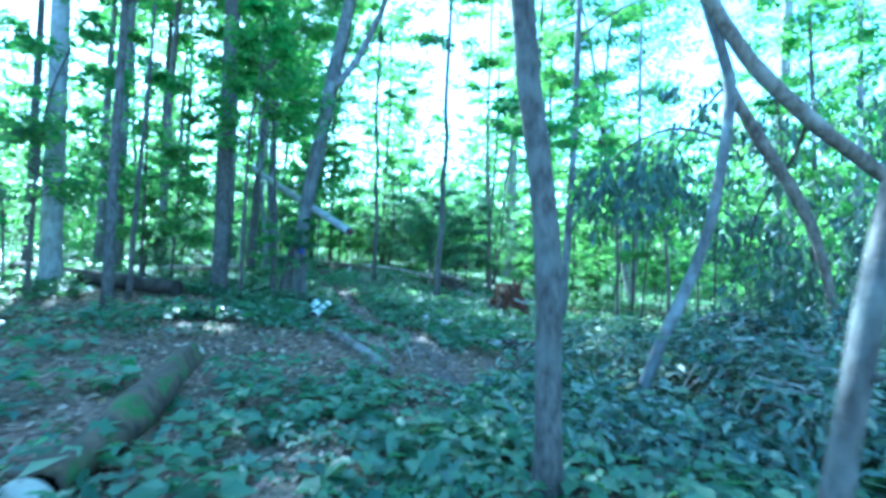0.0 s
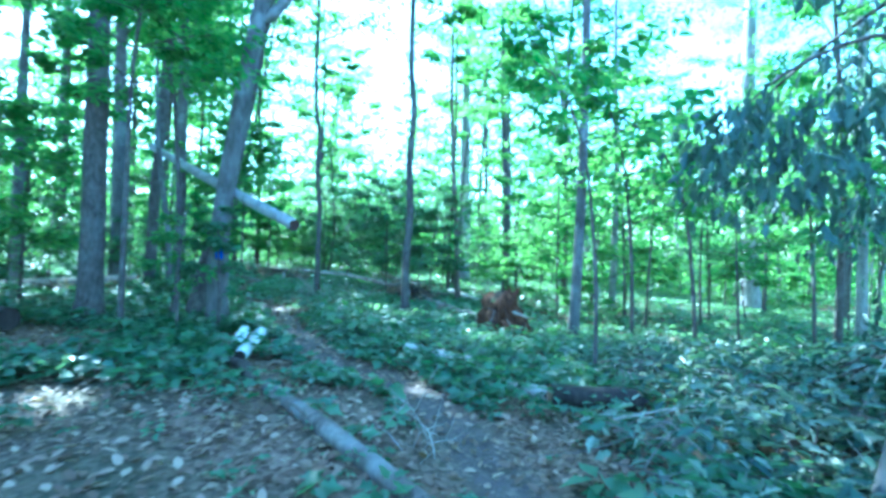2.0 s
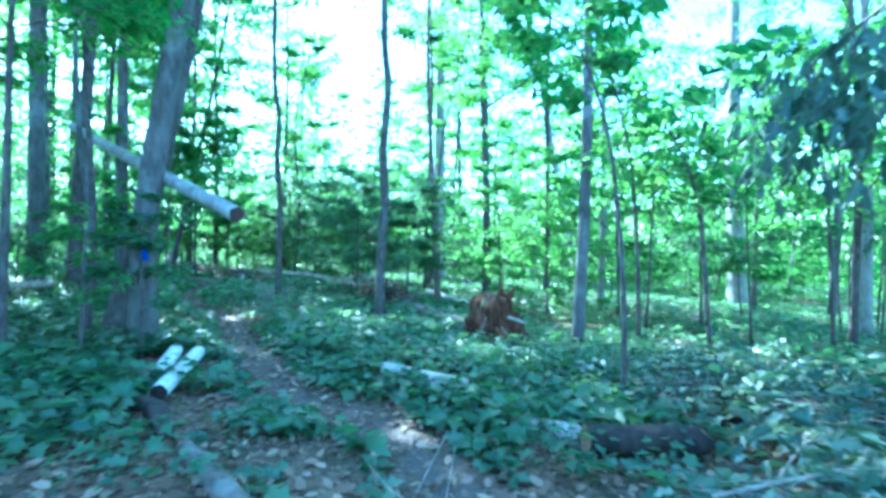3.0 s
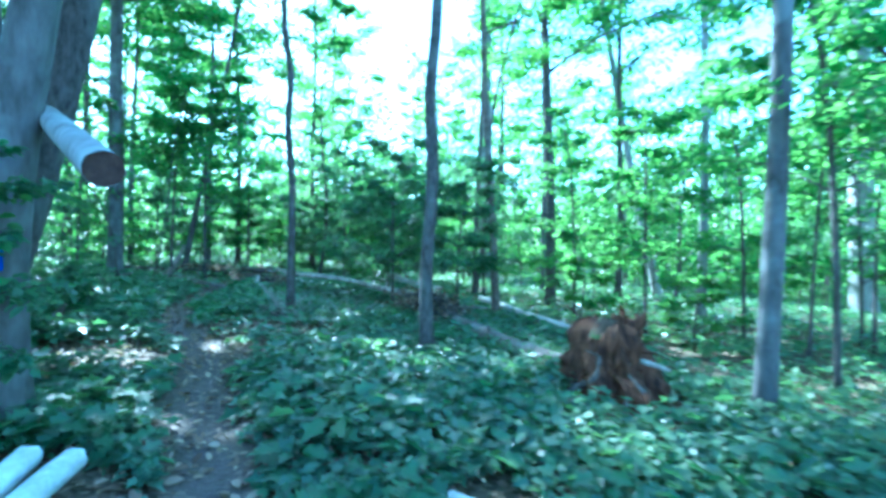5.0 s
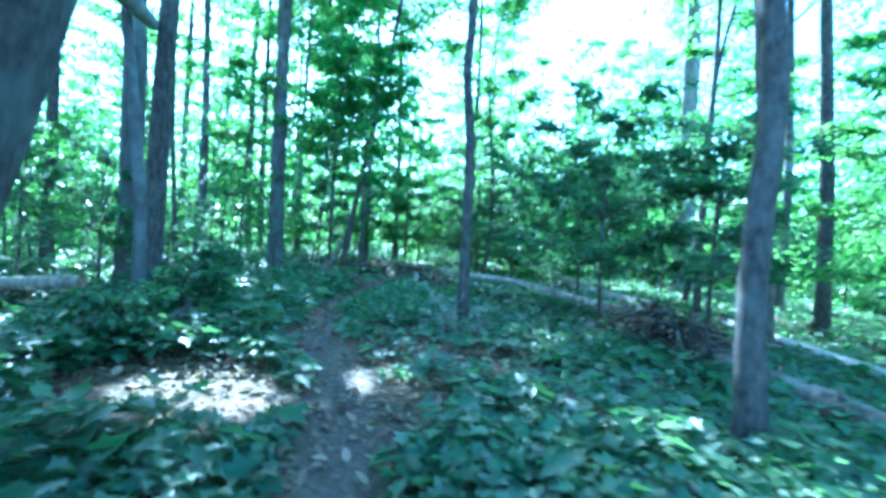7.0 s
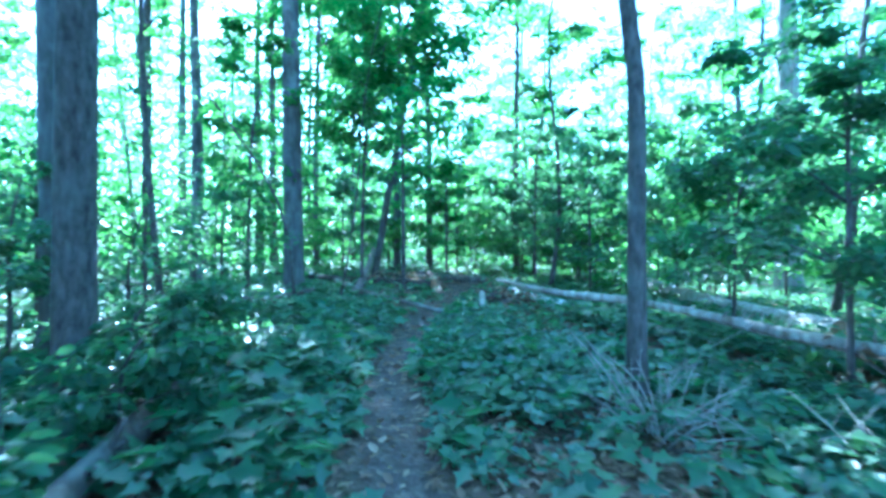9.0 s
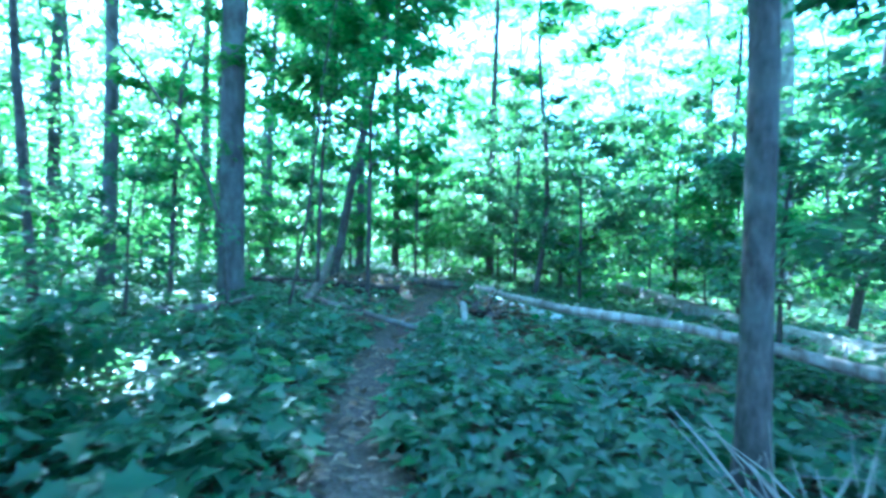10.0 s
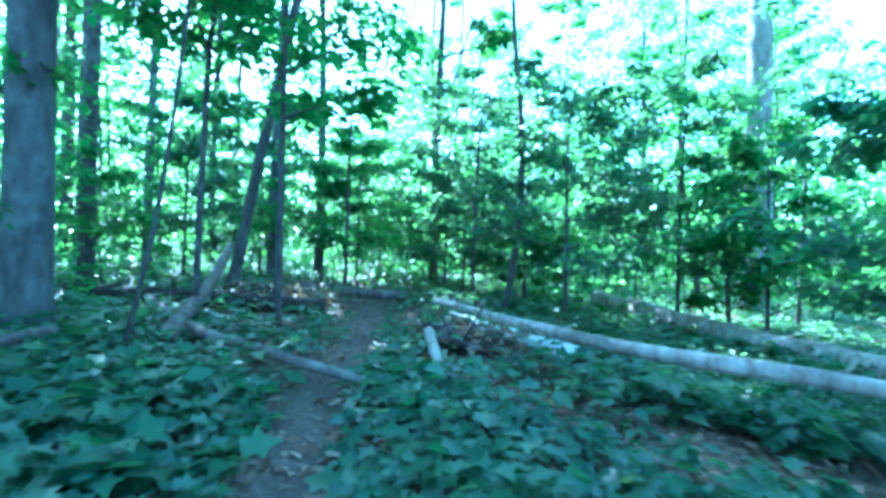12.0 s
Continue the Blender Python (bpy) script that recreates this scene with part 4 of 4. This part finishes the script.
def dead_branches(x, y, seed, n=7, tall=1.1, label="dead grey twigs standing in the undergrowth"):
    rs = np.random.RandomState(seed)
    ob = thing("dead_branch", x, y, gz(x, y), label, "branch")
    for k in range(n):
        a, ln = rs.uniform(0, 6.28), tall * rs.uniform(0.5, 1.0)
        b0 = rs.uniform(-0.15, 0.15, 2)
        e = (b0[0] + math.cos(a) * ln * 0.6, b0[1] + math.sin(a) * ln * 0.6, ln * rs.uniform(0.25, 0.9))
        s = Sheet()
        r = rs.uniform(0.004, 0.009)
        tube(s, [(*b0, -0.03, r), ((b0[0] + e[0]) / 2 + rs.normal(0, 0.05), (b0[1] + e[1]) / 2, e[2] * 0.6, r * 0.7), (*e, r * 0.25)], 5, 0.1, k, step=0.12)
        for q in range(3):
            t = rs.uniform(0.4, 0.9)
            m_ = np.array([b0[0] + (e[0] - b0[0]) * t, b0[1] + (e[1] - b0[1]) * t, e[2] * t])
            d = rs.normal(0, 0.16, 3)
            tube(s, [(*m_, r * 0.4), (*(m_ + d), 0.002)], 4, 0, q, step=0.15)
        part("twig", s, TWIG, ob)


def twig_heap(x, y, length, width, tall, angle, count, seed, label):
    """A dark tangle of broken branches heaped against a log."""
    rs = np.random.RandomState(seed)
    ob = thing("twig_heap", x, y, gz(x, y), label, "brush pile")
    ca, sa = math.cos(angle), math.sin(angle)
    P = []
    for k in range(count):
        u, v = rs.normal(0, 0.4) * length, rs.normal(0, 0.4) * width
        h = tall * math.exp(-(u / length) ** 2 * 1.5 - (v / width) ** 2 * 1.5)
        a, ln = angle + rs.normal(0, 0.7), rs.uniform(0.4, 1.3)
        px, py = u * ca - v * sa, u * sa + v * ca
        pts = []
        for i in range(3):
            t = i / 2 - 0.5
            qx, qy = px + math.cos(a) * ln * t + rs.normal(0, 0.04), py + math.sin(a) * ln * t + rs.normal(0, 0.04)
            pts.append((qx, qy, gz(x + qx, y + qy) - gz(x, y) + max(0.02, h * rs.uniform(0.2, 1.0) + t * rs.uniform(-0.2, 0.4)), 0.0))
        r = rs.uniform(0.006, 0.026)
        s = Sheet()
        tube(s, [(*p[:3], r * (1 - 0.3 * i)) for i, p in enumerate(pts)], 6, 0.12, k, step=0.15)
        part("branch", s, (WOOD_DARK, BARK_DARK, WOOD_DARK, BARK_LOG)[k % 4], ob)
        P.append(spray(rs, np.array(pts[1][:3]), np.array(pts[2][:3]), 8, 0.1, 0.9))
    p, al, no, si = [np.concatenate([q[i] for q in P]) for i in range(4)]
    put("dead_leaves", leaves_mesh("dead_leaves", p, al, no + rs.normal(0, 0.5, no.shape), si, "ovate", 0.4, 0.3), LEAF_LITTER, ob, "brown dead leaves caught in twigs")


twig_heap(-2.2, 9.75, 1.3, 0.6, 0.75, 2.35, 90, 61, "dark tangle of broken branches against the fallen trunk")
twig_heap(-8.1, 12.6, 0.5, 0.4, 0.4, 0.6, 26, 62, "dark tangle of roots beside the trail")
twig_heap(-12.0, 13.6, 1.6, 0.7, 0.35, 0.54, 60, 63, "dark broken branches along the rotting log")
twig_heap(-7.9, 4.6, 1.3, 0.5, 0.35, 0.43, 40, 64, "dark broken branches in the undergrowth")
dead_branches(-4.35, 8.4, 3, 26, 0.95)
dead_branches(-3.2, 8.6, 4, 7, 0.9)
dead_branches(-7.6, 4.9, 5, 7, 1.2)
dead_branches(0.2, 7.5, 6, 5, 0.8)
dead_branches(-8.0, 12.6, 8, 6, 0.8)
dead_branches(1.6, 0.9, 9, 5, 0.6)

# ---------------------------------------------------------------- the woods around
def forest_spot(rs, rmin, rmax, clear):
    while True:
        a, d = rs.uniform(0, 6.2832), math.sqrt(rs.uniform(rmin ** 2, rmax ** 2))
        x, y = -3 + d * math.cos(a), 6 + d * math.sin(a)
        if walk_dist(x, y) > clear:
            return x, y


HEROES = [o for o in scene.objects if o.parent is None and o.name.startswith("tree")]


def shade_tree(x, y, seed):
    """An added tree on the sunny side, its crown placed to shade the floor but for the sun spots."""
    tree(x, y, 0.12, (0.3, 0.2), 15 + seed % 4, 0.15, (BARK_GREY, BARK_DARK)[seed % 2], "slender leafy forest tree added to shade the trail", seed=seed, low=7.5, limbs=22, reach=3.3,
         sprays=12, per=30, size=0.185, sides=8, twigs=False)


# added between sun and trail to darken the floor
for k, (x, y) in enumerate(((-17.5, 15.5), (-19, 18.5), (-14.6, 16.6), (-16.2, 9.6), (-13.2, 9.4), (-12.4, 6.2), (-11.2, 3.6), (-10.2, 1.4), (-21.5, 21.5), (-9.6, -1.2), (-1.4, 18.8), (1.2, 18.6), (-9.7, 4.6), (-14.6, 12.6), (-8.4, 2.6))):
    shade_tree(x, y, 600 + k)


def woods():
    rs = np.random.RandomState(77)
    kinds = []
    for k in range(7):
        r, ht = (0.09, 0.13, 0.17, 0.11, 0.22, 0.07, 0.14)[k], (14, 16, 18, 15, 20, 12, 17)[k]
        kinds.append(tree(40 + 6 * k, -40, r, (rs.uniform(-1, 1), rs.uniform(-1, 1)), ht, 0.2, (BARK_GREY, BARK_DARK, BARK_PALE)[k % 3], "slender forest tree deep in the woods",
                          seed=100 + k, low=(4.0, 5, 6, 3.2, 7, 3, 4.5)[k], limbs=18, reach=3.2, sprays=9, per=36, size=0.175, sides=7, group="trees deep in the woods", twigs=False))
    spots = [(o.location.x, o.location.y) for o in HEROES]
    for i in range(100):
        for tries in range(40):
            x, y = forest_spot(rs, 13, 52, 6.0)
            if min((x - a) ** 2 + (y - b_) ** 2 for a, b_ in spots) < 4.5:
                continue
            break
        spots.append((x, y))
        # trees behind are out of view; a third stay to close off light
        if not ahead(x, y) and i % 3:
            continue
        # trees in line with a sun spot get a crown cut clear of it
        if any((x + SHADE.x * z - gx) ** 2 + (y + SHADE.y * z - gy) ** 2 < 12 for gx, gy, q in SUN_SPOTS for z in (6, 9, 12, 15)):
            shade_tree(x, y, 500 + i)
            continue
        copy_thing(kinds[i % 7], pose(x, y, ground_z(x, y) - 0.06, rs.uniform(-2, 2), rs.uniform(-2, 2), rs.uniform(0, 360)) @ Matrix.Scale(rs.uniform(0.85, 1.15), 4))


def young_trees():
    """The leafy middle storey, from a metre above the floor to eight or nine."""
    rs = np.random.RandomState(79)
    kinds = []
    for k in range(5):
        ht = (6.5, 8.0, 9.5, 5.0, 7.2)[k]
        kinds.append(tree(40 + 5 * k, -46, 0.035 + 0.004 * ht, (rs.uniform(-1, 1), rs.uniform(-1, 1)), ht, 0.15, (BARK_DARK, BARK_GREY)[k % 2], "leafy young tree of the middle storey",
                          seed=400 + k, low=ht * (0.12, 0.2, 0.25, 0.08, 0.15)[k], limbs=22, reach=2.1, sprays=8, per=30, size=0.13, sides=7, name="young_tree",
                          group="young trees", leaf=(LEAF_UNDER, LEAF_CANOPY)[k % 2], flare=0.2, twigs=False))
    for i in range(135):
        x, y = forest_spot(rs, 9, 44, 5.0)
        # one in three unseen young trees behind is kept to hold back light
        if not ahead(x, y) and i % 3:
            continue
        if (x < 7 and x > -2 and y > 0 and y < 13) or (y < 5 and walk_dist(x, y) < 7):
            continue
        copy_thing(kinds[i % 5], pose(x, y, ground_z(x, y) - 0.05, 0, 0, rs.uniform(0, 360)) @ Matrix.Scale(rs.uniform(0.75, 1.2), 4))


def understory():
    rs = np.random.RandomState(78)
    kinds = []
    for k in range(6):
        ht = (2.2, 3.2, 4.5, 1.6, 5.5, 2.8)[k]
        kinds.append(sapling(40 + 4 * k, -34, 0.02, [(0, 0, 0, 0.012 + ht * 0.004), (0.05, 0.1, ht * 0.5, 0.01 + ht * 0.002), (rs.uniform(-0.5, 0.5), rs.uniform(-0.5, 0.5), ht, 0.004)],
                             ht * (0.2, 0.3, 0.35, 0.15, 0.4, 0.25)[k], 11, 0.35 * ht ** 0.7 + 0.4, 26, 0.11, 200 + k, leaf=(LEAF_UNDER, LEAF_DARK, LEAF_UNDER)[k % 3],
                             label="young broadleaf sapling in the undergrowth", sprays=5, shape="simple", twigs=False))
    for i in range(300):
        x, y = forest_spot(rs, 3, 30, 2.3)
        if not ahead(x, y):
            continue
        if walk_dist(x, y) < 3.5 and i % 3:
            continue
        if (x - 1.5) ** 2 + (y - 5.5) ** 2 < 9 or (x > 2.5 and y < 5) or (-8.5 < x < -3.5 and 10 < y < 14.5) or (x < 6 and x > -1 and y > 2 and y < 9):
            continue
        if -3 < x < 3 and -4 < y < 2 or -4.5 < x < 0 and 6 < y < 10.5:
            continue
        k = kinds[i % 6] if walk_dist(x, y) > 4 else kinds[3 if i % 2 else 0]
        copy_thing(k, pose(x, y, ground_z(x, y) - 0.03, 0, 0, rs.uniform(0, 360)) @ Matrix.Scale(rs.uniform(0.8, 1.25), 4))


woods()
young_trees()
understory()


# ---------------------------------------------------------------- ground cover
BARE = [(-1.85, 2.95, 0.55), (-0.85, 2.05, 0.45), (0.35, 3.85, 0.35), (0.9, 3.75, 0.35), (0.4, 1.5, 0.3), (0.9, 1.15, 0.3), (1.5, 0.8, 0.3), (2.5, 2.7, 0.35), (3.0, 3.0, 0.3),
        (0.9, -1.9, 0.45), (1.5, -2.7, 0.45), (-4.3, 5.0, 0.8), (-3.2, 5.9, 0.5), (-1.5, 0.1, 0.6), (1.1, 6.4, 0.6), (-10.4, 10.9, 0.4), (-9.0, 11.1, 0.4), (-7.9, 12.0, 0.4),
        (-10.8, 14.4, 1.3), (-11.8, 15.6, 1.3), (-4.2, 10.9, 0.5), (-5.2, 11.0, 0.5), (-6.1, 11.2, 0.5), (-7.0, 11.7, 0.5), (-7.6, 12.8, 0.5), (-3.2, 10.7, 0.5), (-6.4, 6.0, 0.35), (-5.8, 5.5, 0.35), (-7.0, 6.5, 0.35), (-11.4, 13.0, 0.9), (-12.6, 12.4, 0.9), (-10.9, 12.3, 0.7), (-9.6, 11.1, 0.45), (-10.45, 9.4, 0.4), (-4.3, 1.4, 0.7), (-5.4, 1.1, 0.7), (-3.6, 1.0, 0.6), (5.2, 0.6, 1.0), (3.8, 2.2, 0.9), (4.0, 3.9, 0.9), (3.9, 5.2, 0.7), (6.0, 2.2, 1.3), (5.4, 3.4, 0.8), (4.6, -0.4, 0.5)]


def cover_density(x, y):
    d = (0.55 if y < 5 else 0.75) + 1.1 * noise.noise((x * 0.35, y * 0.35, 5.0)) + 0.3 * noise.noise((x * 1.3, y * 1.3, 1.0))
    t = trail_dist(x, y)
    if t < (0.32 if y < 7 else 0.24) + 0.08 * noise.noise((x * 1.5, y * 1.5, 0)) and y > 0.4:
        return -1.0
    if any((x - a) ** 2 + (y - b_) ** 2 < r * r for a, b_, r in BARE):
        d = d * 0.12 - 0.3
    if y < 1.8 and x < 3.0:                      # the leaf-strewn opening near the start
        d -= 0.8 * math.exp(-((x - 0.6) ** 2 + (y + 1.0) ** 2) / 14)
    return d


def ground_cover(name, label, rmin, rmax, count, leaf_n, size, height, shape, mat, seed, bias=0.0):
    rs = np.random.RandomState(seed)
    pos, al, no, si = [], [], [], []
    made = 0
    while made < count:
        a, d = rs.uniform(0, 6.2832), math.sqrt(rs.uniform(rmin ** 2, rmax ** 2))
        t = rs.uniform(0, 1) if rmin == 0 else 0.5
        x, y = 3.0 - 12.5 * t + d * math.cos(a), -2.0 + 14 * t + d * math.sin(a)
        if rs.rand() > cover_density(x, y) + bias or (rmin > 0 and not ahead(x, y)):
            continue
        made += 1
        z = ground_z(x, y)
        h = height * rs.uniform(0.3, 1.2)
        if walk_dist(x, y) < 0.6:
            h *= 0.5
        th0, grown = rs.uniform(0, 6.28), rs.uniform(0.5, 1.5)
        for k in range(leaf_n):
            th = th0 + k * 6.2832 / leaf_n + rs.uniform(-0.4, 0.4)
            o = h * rs.uniform(0.05, 0.5)
            pos.append((x + o * math.cos(th), y + o * math.sin(th), z + h * rs.uniform(0.55, 1.0)))
            al.append((math.cos(th), math.sin(th), rs.uniform(-0.35, 0.35)))
            no.append((rs.normal(0, 0.42), rs.normal(0, 0.42), 1))
            si.append(size * grown * rs.uniform(0.6, 1.25))
    ob = put(name, leaves_mesh(name, pos, al, no, si, shape), mat)
    tagged(ob, label, "plants", kind="stuff")


ground_cover("ground_plants", "low broad-leaved green plants covering the forest floor", 0, 6.0, 6500, 6, 0.1, 0.22, "lobed", LEAF_GROUND, 31)
ground_cover("broadleaf_ground_plants", "knee-high broad-leaved plants in the undergrowth", 0, 6.5, 6500, 6, 0.122, 0.27, "lobed", LEAF_LOW, 35)
ground_cover("small_ground_plants", "small green seedlings between dead leaves", 0, 6.5, 7000, 5, 0.055, 0.1, "ovate", LEAF_LOW, 32, 0.25)
ground_cover("far_ground_plants", "green undergrowth deeper in the woods", 7, 24, 17000, 7, 0.15, 0.25, "simple", LEAF_LOW, 33, 0.55)
ground_cover("distant_ground_plants", "green undergrowth far off in the woods", 23, 50, 8000, 7, 0.3, 0.7, "simple", LEAF_LOW, 34, 0.5)


def litter():
    rs = np.random.RandomState(41)
    n = 30000
    a, d, t = rs.uniform(0, 6.2832, n), np.sqrt(rs.uniform(0, 36, n)), rs.uniform(0, 1, n)
    x, y = 3.0 - 12.5 * t + d * np.cos(a), -2.0 + 14 * t + d * np.sin(a)
    keep = np.array([trail_dist(p, q) > 0.3 or (rs.rand() < 0.6) for p, q in zip(x, y)])
    x, y = x[keep], y[keep]
    z = np.array([ground_z(p, q) for p, q in zip(x, y)]) + rs.uniform(0.004, 0.03, len(x))
    th = rs.uniform(0, 6.28, len(x))
    al = np.stack([np.cos(th), np.sin(th), rs.normal(0, 0.25, len(x))], 1)
    no = np.stack([rs.normal(0, 0.35, len(x)), rs.normal(0, 0.35, len(x)), np.ones(len(x))], 1)
    ob = put("leaf_litter", leaves_mesh("leaf_litter", np.stack([x, y, z], 1), al, no, rs.uniform(0.04, 0.11, len(x)), "ovate", 0.5, -0.2), LEAF_LITTER)
    tagged(ob, "brown curled dead leaves lying on the floor", "leaves", kind="stuff")


litter()


def far_woods():
    """The leafy mass of the woods beyond the trees that can be told apart."""
    rs = np.random.RandomState(51)
    n = 90000
    a, d = rs.uniform(0.9, 4.0, n), rs.uniform(40, 75, n)
    z = rs.uniform(0, 1, n) ** 1.7 * 22
    keep = np.array([noise.noise((40 * math.cos(p) * 0.35, 40 * math.sin(p) * 0.35, q * 0.28)) + 0.68 - q * 0.034 > rs.uniform(-0.12, 0.12) for p, q in zip(a, z)])
    a, d, z = a[keep], d[keep], z[keep]
    x, y = -3 + d * np.cos(a), 6 + d * np.sin(a)
    gzs = np.array([ground_z(p, q) for p, q in zip(x, y)])
    pos = np.stack([x, y, z + gzs], 1)
    ob = put("far_woods", leaves_mesh("far_woods", pos, rs.normal(0, 1, pos.shape), rs.normal(0, 1, pos.shape), rs.uniform(0.4, 0.95, len(pos)), "simple"), LEAF_CANOPY)
    tagged(ob, "distant green woods seen between the trunks", "woods", kind="stuff")


far_woods()


def thicket():
    rs = np.random.RandomState(52)
    n = 125000
    a, d = rs.uniform(0.9, 3.9, n), 11 + 33 * rs.uniform(0, 1, n) ** 1.2
    z = rs.uniform(0, 1, n) ** 1.6 * 5.5
    keep = np.array([noise.noise((q * math.cos(p) * 0.3, q * math.sin(p) * 0.3, h * 0.3)) + 0.5 - h * 0.09 > rs.uniform(-0.2, 0.2)
                     and (q > 18 or p > 1.85) and (6 + q * math.sin(p) > 18.5 or walk_dist(-3 + q * math.cos(p), 6 + q * math.sin(p)) > 3.2) for p, q, h in zip(a, d, z)])
    a, d, z = a[keep], d[keep], z[keep]
    x, y = -3 + d * np.cos(a), 6 + d * np.sin(a)
    pos = np.stack([x, y, z + np.array([ground_z(p, q) for p, q in zip(x, y)])], 1)
    al = rs.normal(0, 1, pos.shape) * (1, 1, 0.4)
    no = np.array([0, 0, 1.0]) + rs.normal(0, 0.5, pos.shape)
    ob = put("thicket", leaves_mesh("thicket", pos, al, no, (0.07 + 0.006 * d) * rs.uniform(0.7, 1.5, len(pos)), "simple"), LEAF_UNDER)
    tagged(ob, "green thicket low among the far trunks", "bushes", kind="stuff")


thicket()
